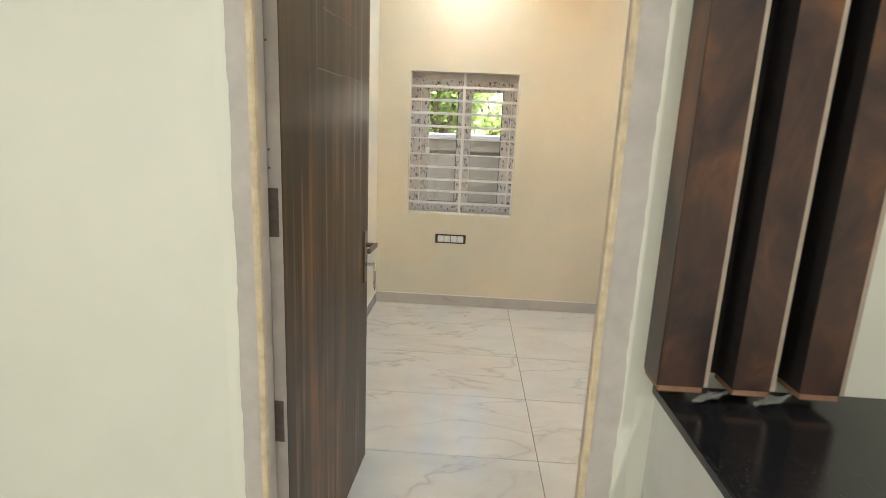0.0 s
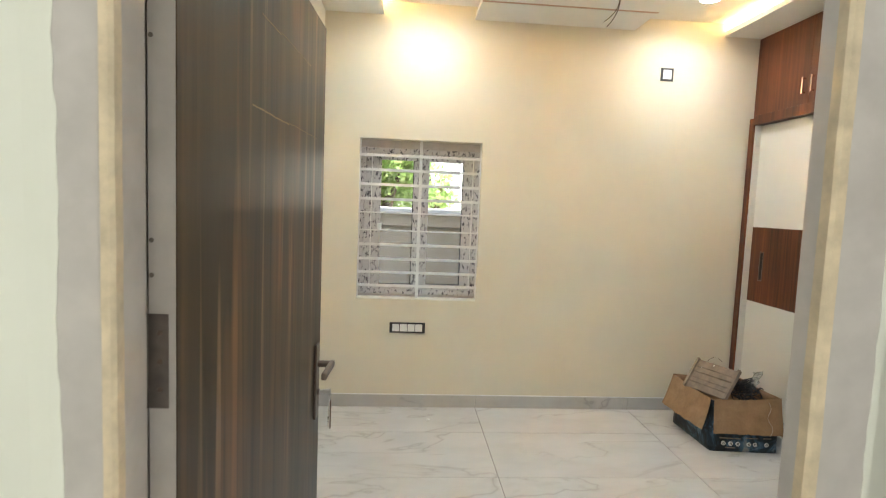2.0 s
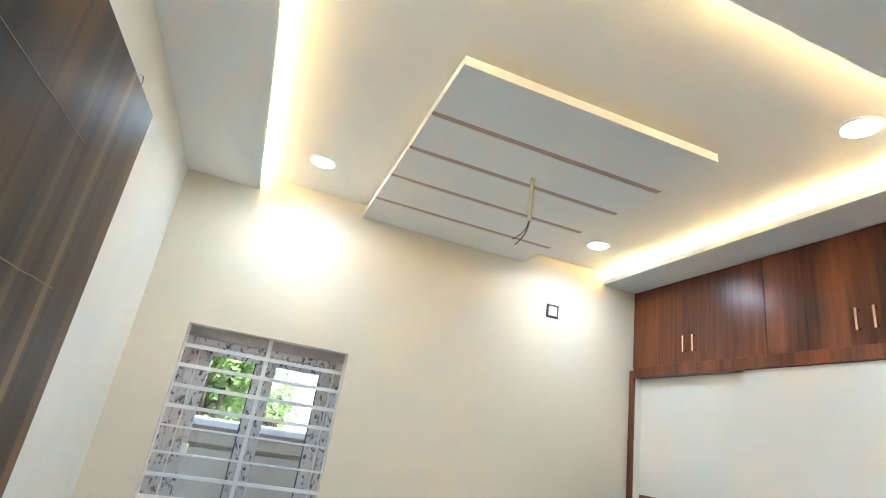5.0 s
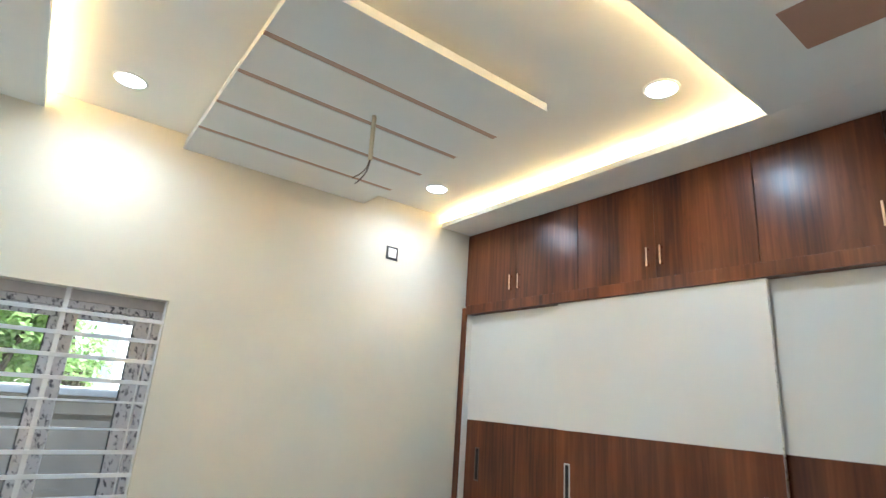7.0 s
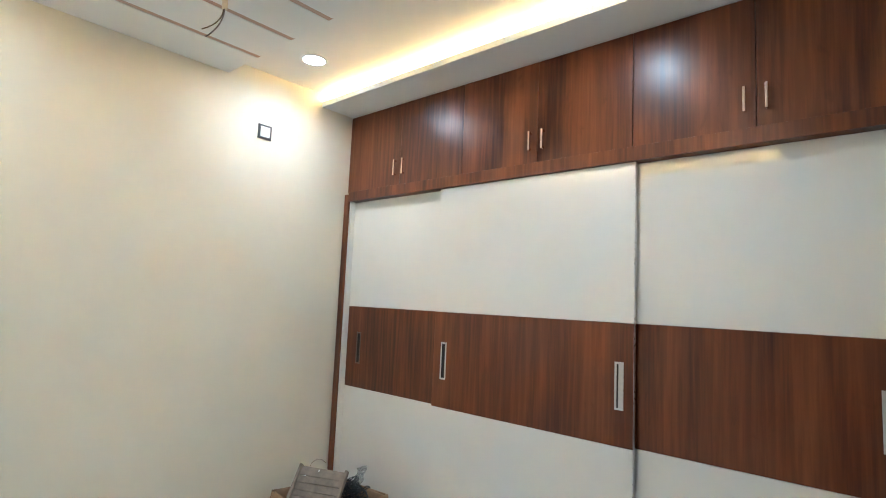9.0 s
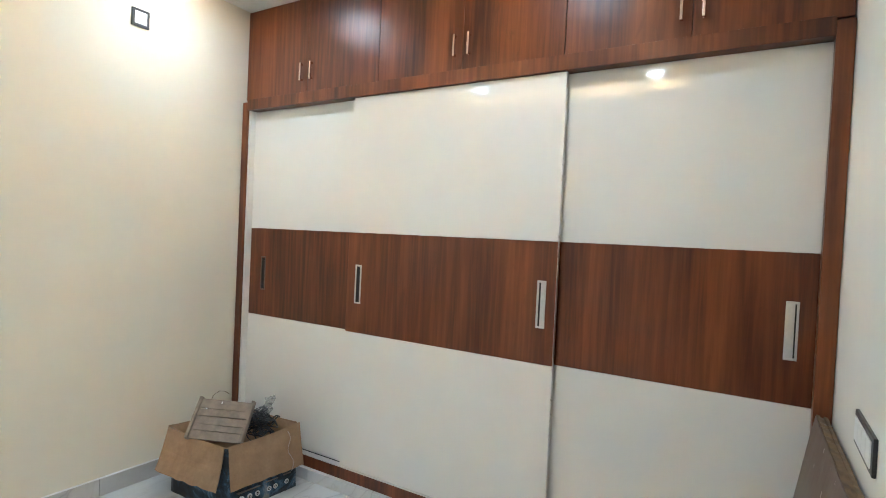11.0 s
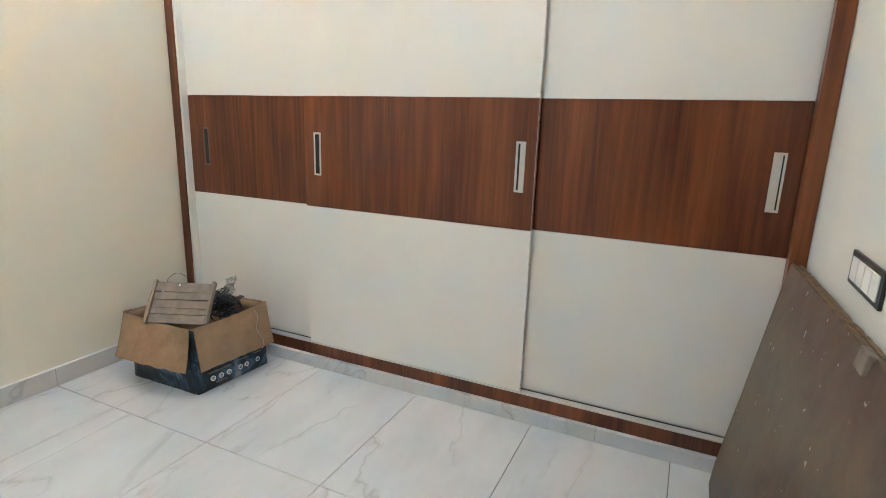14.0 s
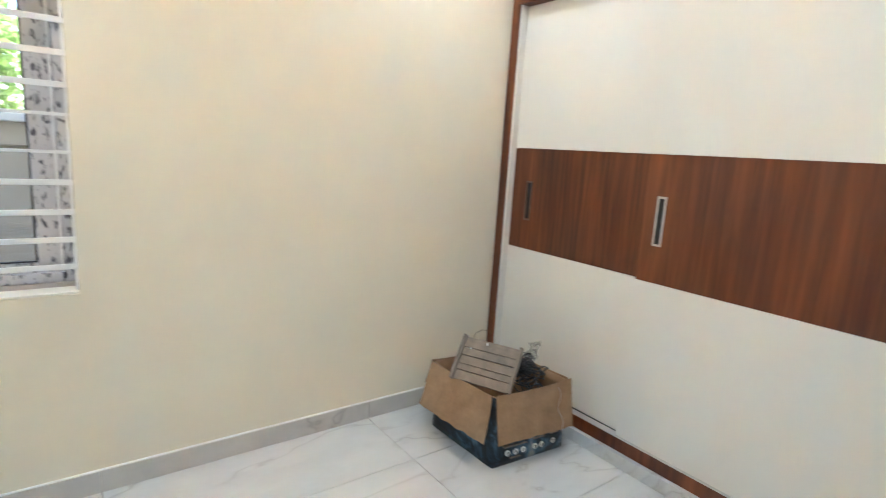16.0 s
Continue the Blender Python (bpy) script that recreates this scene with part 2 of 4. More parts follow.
def old_board():
    m, n, l, b = material("muddy_brown_board", 0.55)
    v = coords(n, l)
    f = tex_noise(n, l, v, 3.2, 6, 0.65, 0.4)
    col = ramp(n, l, f, (0.36, (0.062, 0.030, 0.016)), (0.48, (0.125, 0.080, 0.048)), (0.66, (0.19, 0.134, 0.084)))
    # a red-brown strip of bare board along the top, its border ragged
    xyz = n.new("ShaderNodeSeparateXYZ")
    l.new(v, xyz.inputs[0])
    rag = n.new("ShaderNodeMath")
    rag.operation = "MULTIPLY_ADD"
    rag.inputs[1].default_value = 0.3
    l.new(tex_noise(n, l, v, 4.5, 5, 0.6, 0.3), rag.inputs[0])
    l.new(xyz.outputs["Z"], rag.inputs[2])
    col = mix(n, l, ramp(n, l, rag.outputs[0], (0.86, (0, 0, 0)), (0.97, (0.85, 0.85, 0.85))), col, (0.092, 0.040, 0.021))
    mud = tex_noise(n, l, coords(n, l, (1, 1, 0.6)), 11, 6, 0.7, 0.3)
    col = mix(n, l, ramp(n, l, mud, (0.45, (0, 0, 0)), (0.75, (0.4, 0.4, 0.4))), col, (0.20, 0.150, 0.102))
    specks = tex_noise(n, l, coords(n, l, (1, 1, 0.75)), 34, 2, 0.5)
    col = mix(n, l, ramp(n, l, specks, (0.70, (0, 0, 0)), (0.725, (0.85, 0.85, 0.85))), col, (0.62, 0.57, 0.52))
    l.new(col, b.inputs["Base Color"])
    rough_range(n, l, b, f, 0.3, 0.6)
    bump(n, l, b, f, 0.3)
    return m


SEAM = plain("pale_scratch", (0.23, 0.155, 0.085), 0.5)
BOARD = old_board()
BOARDEDGE = plain("worn_plywood_edge", (0.17, 0.105, 0.052), 0.75, 0, 0.5, 16, 0.4)
OLDWOOD = plain("grey_weathered_wood", (0.25, 0.195, 0.15), 0.75, 0, 0.25, 18, 0.4)
CABLE = plain("black_cable", (0.012, 0.012, 0.013), 0.4)
PVC = plain("cream_pvc_conduit", (0.75, 0.64, 0.45), 0.4, 0, 0.05)
CLEAR = plain("cloudy_plastic_wrap", (0.72, 0.72, 0.7), 0.15, 0, 0.1)
CLEAR.node_tree.nodes["Principled BSDF"].inputs["Transmission Weight"].default_value = 0.75
CONCRETE = paint("grey_cement_plaster", (0.285, 0.235, 0.185), 0.85, 0.15, 0.5)
COPING = paint("white_coping_paint", (0.46, 0.45, 0.44), 0.8, 0.12, 0.3)
FACADE = paint("cream_facade_paint", (0.80, 0.78, 0.73), 0.8, 0.08, 0.2)
EARTH = paint("dry_earth", (0.27, 0.21, 0.15), 0.95, 0.3, 0.8)
BARK = paint("tree_bark", (0.13, 0.095, 0.065), 0.9, 0.3, 0.9)


def leaf_material():
    m, n, l, b = material("green_leaves", 0.45)
    g = n.new("ShaderNodeNewGeometry")
    col = ramp(n, l, g.outputs["Random Per Island"], (0.0, (0.24, 0.36, 0.10)), (0.5, (0.34, 0.48, 0.16)), (1.0, (0.46, 0.57, 0.25)))
    l.new(col, b.inputs["Base Color"])
    tr = n.new("ShaderNodeBsdfTranslucent")
    l.new(col, tr.inputs["Color"])
    mx = n.new("ShaderNodeMixShader")
    mx.inputs[0].default_value = 0.65
    l.new(b.outputs[0], mx.inputs[1])
    l.new(tr.outputs[0], mx.inputs[2])
    l.new(mx.outputs[0], n["Material Output"].inputs["Surface"])
    return m


LEAF = leaf_material()


# ---------------------------------------------------------------- builders
def box(x0, x1, y0, y1, z0, z1, bevel=0.0, bm=None):
    """An upright box with softened edges, as a bmesh."""
    bm = bm or bmesh.new()
    m = Matrix.Translation(((x0 + x1) / 2, (y0 + y1) / 2, (z0 + z1) / 2)) @ Matrix.Diagonal((x1 - x0, y1 - y0, z1 - z0, 1))
    made = bmesh.ops.create_cube(bm, size=1, matrix=m)["verts"]
    if bevel:
        edges = list({e for v in made for e in v.link_edges})
        bmesh.ops.bevel(bm, geom=edges, offset=bevel, segments=2, affect="EDGES", profile=0.5)
    return bm


def rod(a, b, r0, r1=None, sides=14, bm=None):
    """A round rod from a to b."""
    bm = bm or bmesh.new()
    a, b = Vector(a), Vector(b)
    turn = (b - a).to_track_quat("Z", "Y").to_matrix().to_4x4()
    bmesh.ops.create_cone(bm, cap_ends=True, segments=sides, radius1=r0, radius2=r0 if r1 is None else r1, depth=(b - a).length,
                          matrix=Matrix.Translation((a + b) / 2) @ turn)
    return bm


def tube(points, r, sides=6, bm=None):
    """A bent round wire through the points."""
    bm = bm or bmesh.new()
    pts = [Vector(p) for p in points]
    rings = []
    for i, p in enumerate(pts):
        d = (pts[min(i + 1, len(pts) - 1)] - pts[max(i - 1, 0)]).normalized()
        u = d.orthogonal().normalized()
        w = d.cross(u)
        rings.append([bm.verts.new(p + r * (math.cos(k * 2 * math.pi / sides) * u + math.sin(k * 2 * math.pi / sides) * w)) for k in range(sides)])
    for r0, r1 in zip(rings, rings[1:]):
        shift = min(range(sides), key=lambda s: (r1[s].co - r0[0].co).length)
        for k in range(sides):
            bm.faces.new((r0[k], r0[(k + 1) % sides], r1[(k + 1 + shift) % sides], r1[(k + shift) % sides]))
    return bm


def prism(outline, z0, z1, bm=None):
    """An outline in x and y, raised from z0 to z1."""
    bm = bm or bmesh.new()
    low = [bm.verts.new((x, y, z0)) for x, y in outline]
    top = [bm.verts.new((x, y, z1)) for x, y in outline]
    bm.faces.new(low[::-1])
    bm.faces.new(top)
    for i in range(len(outline)):
        j = (i + 1) % len(outline)
        bm.faces.new((low[i], low[j], top[j], top[i]))
    return bm


def link_mesh(name, bm, mat, smooth=False):
    me = bpy.data.meshes.new(name)
    bmesh.ops.recalc_face_normals(bm, faces=bm.faces)
    bm.to_mesh(me)
    bm.free()
    if smooth:
        for p in me.polygons:
            p.use_smooth = True
    me.materials.append(mat)
    return me


def thing(name, at, label, category, group="", kind="", rz=0):
    """An empty at a thing's base, to carry its parts."""
    ob = new(name)
    ob.empty_display_size = 0.1
    ob.matrix_basis = pose(*at, 0, 0, rz)
    return tagged(ob, label, category, group, kind)


def root_matrix(ob):
    return root_matrix(ob.parent) @ ob.matrix_basis if ob.parent else ob.matrix_basis.copy()


def part(name, bm, mat, parent, label="", local=False, smooth=False):
    """One mesh under a thing or a part, from a bmesh in world (or, if local, the parent's own) coordinates."""
    if not local:
        bm.transform(root_matrix(parent).inverted())
    ob = new(name, link_mesh(name, bm, mat, smooth))
    ob.parent = parent
    return tagged(ob, label)


def solid(name, bm, mat, label="", category="", group="", kind="structure"):
    ob = new(name, link_mesh(name, bm, mat))
    return tagged(ob, label, category, group, kind)


# ---------------------------------------------------------------- plan
LEFT, RIGHT, BACK, FRONT = -0.78, 2.98, 4.70, 1.555   # room faces
HALLW, HALLE = 1.425, 1.425                         # hall faces of the door wall, either side of the doorway
LOW, HIGH = 2.832, 2.925                            # border and middle of the ceiling
WX0, WX1, WZ0, WZ1 = -0.518, 0.366, 0.808, 1.972      # window opening
DX0, DX1, DTOP = -0.551, 0.399, 2.075                # door frame, outer faces


def wall_with_hole(y0, y1, x0, x1, top, hx0, hx1, hz0, hz1):
    bm = box(x0, hx0, y0, y1, 0, top)
    box(hx1, x1, y0, y1, 0, top, 0, bm)
    box(hx0, hx1, y0, y1, hz1, top, 0, bm)
    if hz0 > 0:
        box(hx0, hx1, y0, y1, 0, hz0, 0, bm)
    return bm


solid("wall_north", wall_with_hole(BACK, BACK + 0.23, LEFT - 0.12, RIGHT + 0.12, 3.1, WX0, WX1, WZ0, WZ1), CREAM, "cream painted plaster wall around the barred window", "wall")
solid("wall_west", box(LEFT - 0.12, LEFT, FRONT, BACK, 0, 3.1), WHITE, "plain off-white painted wall beside the open door", "wall")
solid("wall_east", box(RIGHT, RIGHT + 0.12, FRONT, BACK, 0, 3.1), WHITE, "white painted wall behind the fitted wardrobe", "wall")
def door_wall():
    """The wall round the doorway; its hall plaster is thicker beside the counter."""
    bm = box(-2.4, DX0, HALLW, FRONT, 0, 3.1)
    box(DX1, RIGHT + 0.12, HALLE, 1.50, 0, 3.1, 0, bm)
    box(DX1 + 0.027, RIGHT + 0.12, 1.50, FRONT, 0, 3.1, 0, bm)
    box(DX0, DX1, HALLW, 1.50, DTOP, 3.1, 0, bm)
    box(DX0, DX1 + 0.027, 1.50, FRONT, DTOP, 3.1, 0, bm)
    return bm


solid("wall_south", door_wall(), WHITE, "white painted wall with the bedroom doorway", "wall")
solid("hall_wall_west", box(-2.52, -2.4, -2.4, FRONT, 0, 3.1), HALL, "off-white painted hall wall", "wall")
solid("hall_wall_east", box(RIGHT, RIGHT + 0.12, -2.4, HALLE, 0, 3.1), HALL, "off-white painted hall wall", "wall")
solid("hall_wall_south", box(-2.52, RIGHT + 0.12, -2.52, -2.4, 0, 3.1), HALL, "off-white painted hall wall behind the walker", "wall")
solid("hall_ceiling", box(-2.52, RIGHT + 0.12, -2.52, HALLE, 2.9, 3.1), CEIL, "plain white hall ceiling", "ceiling")


def room_ceiling():
    """The flat middle, the lower border on three sides with its lip, and the light trough behind it."""
    bm = box(LEFT, RIGHT, FRONT, BACK, HIGH, 3.1)
    inner = (-0.372, 2.125, 2.385)          # lip lines: west, east, south
    t = 0.036
    box(LEFT, inner[0], FRONT, BACK, LOW, LOW + t, 0.002, bm)
    box(inner[1], RIGHT, FRONT, BACK, LOW, LOW + t, 0.002, bm)
    box(inner[0], inner[1], FRONT, inner[2], LOW, LOW + t, 0.0, bm)
    # back of the trough
    box(LEFT, inner[0] - 0.115, FRONT, BACK, LOW + t, HIGH, 0, bm)
    box(inner[1] + 0.115, RIGHT, FRONT, BACK, LOW + t, HIGH, 0, bm)
    box(inner[0] - 0.115, inner[1] + 0.115, FRONT, inner[2] - 0.115, LOW + t, HIGH, 0, bm)
    return bm


solid("ceiling", room_ceiling(), CEIL, "white tray ceiling with a lowered border and light trough", "ceiling")
solid("ceiling_patch", box(1.512, 1.767, 1.70, 2.11, LOW - 0.004, LOW + 0.002), TAN, "tan painted rectangle on the lowered ceiling border", "ceiling trim")

# light strips behind the lip
for name, b in (("west", box(-0.439, -0.426, 2.33, BACK - 0.01, LOW + 0.0365, LOW + 0.0415)),
                ("east", box(2.179, 2.192, 2.33, BACK - 0.01, LOW + 0.0365, LOW + 0.0415)),
                ("south", box(-0.42, 2.17, 2.318, 2.331, LOW + 0.0365, LOW + 0.0415))):
    strip = thing("led_strip", (0, 0, LOW + 0.0365), "glowing warm yellow light strip lying in the ceiling trough", "light strip", "cove light strips")
    part("light_tape", b, LED, strip)


def drop_panel():
    """The lower ceiling panel in five boards, with tan grooves between them."""
    x0, x1, y0, y1, z = 0.272, 1.44, 3.017, BACK, 2.835
    th = thing("ceiling_panel", ((x0 + x1) / 2, (y0 + y1) / 2, z), "white suspended ceiling panel with four tan grooves", "ceiling panel")
    cuts = [3.365, 3.683, 4.01, 4.348]
    ys = [y0] + cuts + [y1]
    g = 0.017
    for i, (a, b) in enumerate(zip(ys, ys[1:])):
        part("board", box(x0, x1, a + (g if i else 0), b - (g if i < 4 else 0.002), z, z + 0.012), CEIL, th)
    part("core", box(x0 + 0.001, x1 - 0.001, y0 + 0.001, y1 - 0.003, z + 0.012, z + 0.04), CEIL, th)
    for c in cuts:
        part("groove", box(x0 + 0.004, x1 + 0.006, c - g, c + g, z + 0.003, z + 0.0115), GROOVE, th, "tan painted groove")
    part("riser", box(x0 + 0.08, x1 - 0.08, y0 + 0.08, y1 - 0.003, z + 0.04, HIGH), CEIL, th)


drop_panel()


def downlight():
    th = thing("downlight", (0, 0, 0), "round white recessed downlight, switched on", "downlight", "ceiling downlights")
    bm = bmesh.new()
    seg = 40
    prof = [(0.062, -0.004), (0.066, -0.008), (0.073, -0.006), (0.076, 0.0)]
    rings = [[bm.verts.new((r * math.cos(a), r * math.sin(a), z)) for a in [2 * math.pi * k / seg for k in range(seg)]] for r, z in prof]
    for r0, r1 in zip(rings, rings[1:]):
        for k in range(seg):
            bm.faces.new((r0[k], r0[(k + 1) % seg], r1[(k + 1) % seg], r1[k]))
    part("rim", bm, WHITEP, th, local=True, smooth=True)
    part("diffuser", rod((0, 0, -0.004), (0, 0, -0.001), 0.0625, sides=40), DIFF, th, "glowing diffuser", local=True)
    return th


first = downlight()
first.matrix_basis = pose(-0.065, 4.285, HIGH)
for x, y in ((1.762, 4.285), (1.762, 2.655), (-0.065, 2.655)):
    copy_thing(first, pose(x, y, HIGH))
# four more, out of view, added to brighten the hall
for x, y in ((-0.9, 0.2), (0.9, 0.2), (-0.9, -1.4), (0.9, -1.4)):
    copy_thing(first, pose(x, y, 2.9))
for x, y in ((-0.065, 4.285), (1.762, 4.285), (1.762, 2.655), (-0.065, 2.655)):
    disk_lamp(x, y, HIGH - 0.012, LAMP, (0.80, 0.91, 1.0))
# lamps for the added hall downlights
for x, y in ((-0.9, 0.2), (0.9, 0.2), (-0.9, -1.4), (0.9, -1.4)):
    disk_lamp(x, y, 2.888, HALLFILL, (0.98, 1.0, 0.93))


# ---------------------------------------------------------------- window
def window_unit():
    th = tagged(thing("window_1", ((WX0 + WX1) / 2, BACK + 0.1, WZ0), "", ""), "sliding window with film-wrapped frame behind bars", "window", "", "structure")
    y0, y1 = BACK + 0.105, BACK + 0.165
    zt, zb = WZ1 - 0.055, WZ0 + 0.026
    part("lintel_filler", box(WX0, WX1, y0 - 0.01, y1, zt + 0.0005, WZ1), PRIMER, th, "lilac-grey primed filler")
    part("sill_filler", box(WX0, WX1, y0 - 0.01, y1, WZ0, zb - 0.0005), PRIMER, th, "lilac-grey primed filler")
    f = 0.036
    for b in (box(WX0, WX0 + f, y0, y1, zb, zt, 0.003), box(WX1 - f, WX1, y0, y1, zb, zt, 0.003),
              box(WX0 + f, WX1 - f, y0, y1, zt - f, zt, 0.003), box(WX0 + f, WX1 - f, y0, y1, zb, zb + f, 0.003)):
        part("window_frame", b, FILM, th, "window frame wrapped in printed film")
    part("track", box(WX0 + f + 0.001, WX0 + f + 0.045, y0 + 0.004, y1 - 0.002, zb + f, zt - f, 0.002), FILM, th)
    part("track", box(WX0 + f + 0.046, WX0 + f + 0.052, y0 + 0.002, y1 - 0.01, zb + f, zt - f, 0.001), GRILLE, th, "white uncovered track lip")
    for a, p, q, b, yy in ((WX0 + f + 0.053, -0.363, -0.123, -0.062, y0 + 0.006), (-0.068, -0.008, 0.249, WX1 - f, y0 + 0.033)):
        sash = new("sash")
        sash.parent = th
        z0, z1, r0, r1 = zb + f, zt - f, zb + f + 0.036, zt - f - 0.05
        for e in (box(a, p, yy, yy + 0.024, z0, z1, 0.003), box(q, b, yy, yy + 0.024, z0, z1, 0.003),
                  box(p, q, yy, yy + 0.024, z0, r0, 0.003), box(p, q, yy, yy + 0.024, r1, z1, 0.003)):
            part("rail", e, FILM, sash)
        part("gasket", box(q - 0.006, q, yy + 0.004, yy + 0.02, r0, r1), BLACKP, sash, "black rubber gasket")
        part("gasket", box(p, q - 0.006, yy + 0.004, yy + 0.02, r0, r0 + 0.005), BLACKP, sash, "black rubber gasket")
        pane = part("pane", box(p, q - 0.006, yy + 0.010, yy + 0.014, r0 + 0.005, r1), GLASS, sash)
        pane.visible_shadow = False
        part("lip", box(b - 0.012, b - 0.004, yy - 0.004, yy - 0.0003, z0, z1, 0.001), GRILLE, sash, "white uncovered lip")
    part("handle", box(-0.385, -0.352, y0 - 0.022, y0 + 0.004, 1.31, 1.365, 0.006), WHITEP, th, "white sash lever")
    part("window_sill", box(WX0 + 0.002, WX1 - 0.002, BACK + 0.004, y0 - 0.011, WZ0 + 0.001, WZ0 + 0.010, 0.002), WHITE, th)


window_unit()


def window_grille():
    th = thing("window_grille", ((WX0 + WX1) / 2, BACK + 0.03, WZ0), "white enamelled steel window grille with flat bars", "window grille")
    h = WZ1 - WZ0
    for i, f in enumerate((0.10, 0.19, 0.28, 0.37, 0.455, 0.565, 0.655, 0.745, 0.83, 0.915)):
        z = WZ1 - h * f
        r = 0.0055 if i in (4, 5) else 0.010
        part("bar", box(WX0, WX1, BACK + 0.022, BACK + 0.028, z - r, z + r, 0.0015), GRILLE, th)
    mx = (WX0 + WX1) / 2 + 0.0
    part("upright", box(mx - 0.011, mx + 0.011, BACK + 0.0285, BACK + 0.0345, WZ0 + 0.01, WZ1, 0.0015), GRILLE, th)
    for x in (WX0 + 0.006, WX1 - 0.006):
        part("side_bar", box(x - 0.005, x + 0.005, BACK + 0.0285, BACK + 0.0345, WZ0 + 0.01, WZ1, 0.0015), GRILLE, th)


window_grille()


# ---------------------------------------------------------------- door
def door_frame():
    th = tagged(thing("door_1", ((DX0 + DX1) / 2, 1.5, 0), "", ""), "lilac-grey primed door frame with raw wood bead", "door frame", "", "structure")

    def jamb(out, a, reb, y0, ym, y1, bead_out, bead_in):
        s = 1 if a > out else -1
        outline = [(out, y0), (bead_out - s * 0.001, y0), (bead_out - s * 0.001, y0 + 0.004), (a, y0 + 0.004), (a, ym), (a - s * reb, ym), (a - s * reb, y1), (out, y1)]
        part("jamb", prism(outline, 0, DTOP), PRIMER, th)
        bead = [(bead_out, y0 - 0.005), (bead_in - s * 0.005, y0 - 0.006), (bead_in, y0 - 0.003), (bead_in, y0 + 0.012), (a - s * 0.0005, y0 + 0.012), (a - s * 0.0005, y0 + 0.0035), (bead_out, y0 + 0.0035)]
        bm = prism(bead, 0, DTOP - 0.062)
        bmesh.ops.subdivide_edges(bm, edges=[e for e in bm.edges if abs(e.verts[0].co.z - e.verts[1].co.z) > 1], cuts=60)
        for v in bm.verts:
            v.co.x += 0.0014 * noise.noise(Vector((a * 9, 0, v.co.z * 14)))
        part("bead", bm, BEAD, th, "raw light wood bead")

    jamb(DX0, -0.500, 0.012, HALLW - 0.002, 1.517, 1.5535, -0.5005, -0.4855)
    jamb(DX1, 0.320, 0.026, HALLE - 0.002, 1.465, 1.4985, 0.332, 0.315)
    part("head", box(-0.499, 0.319, HALLW, 1.4985, DTOP - 0.06, DTOP, 0.002), PRIMER, th)


    for x, s in ((DX0, 1), (DX1, -1)):
        bm = bmesh.new()
        rows = []
        for k in range(141):
            z = k * 0.0148
            w = 0.004 + 0.005 * noise.noise(Vector((x * 5, 1, z * 5))) + 0.0035 * noise.noise(Vector((x * 5, 4, z * 29)))
            rows.append([bm.verts.new((x - s * 0.03, HALLW - 0.0004, z)), bm.verts.new((x - s * 0.006, HALLW - 0.0028, z)), bm.verts.new((x + s * w, HALLW - 0.0028, z)), bm.verts.new((x + s * w, HALLW - 0.0018, z))])
        for r0, r1 in zip(rows, rows[1:]):
            for k in range(3):
                bm.faces.new((r0[k], r0[k + 1], r1[k + 1], r1[k]))
        part("paint_edge", bm, WHITE, th, "ragged edge of wall paint")


door_frame()


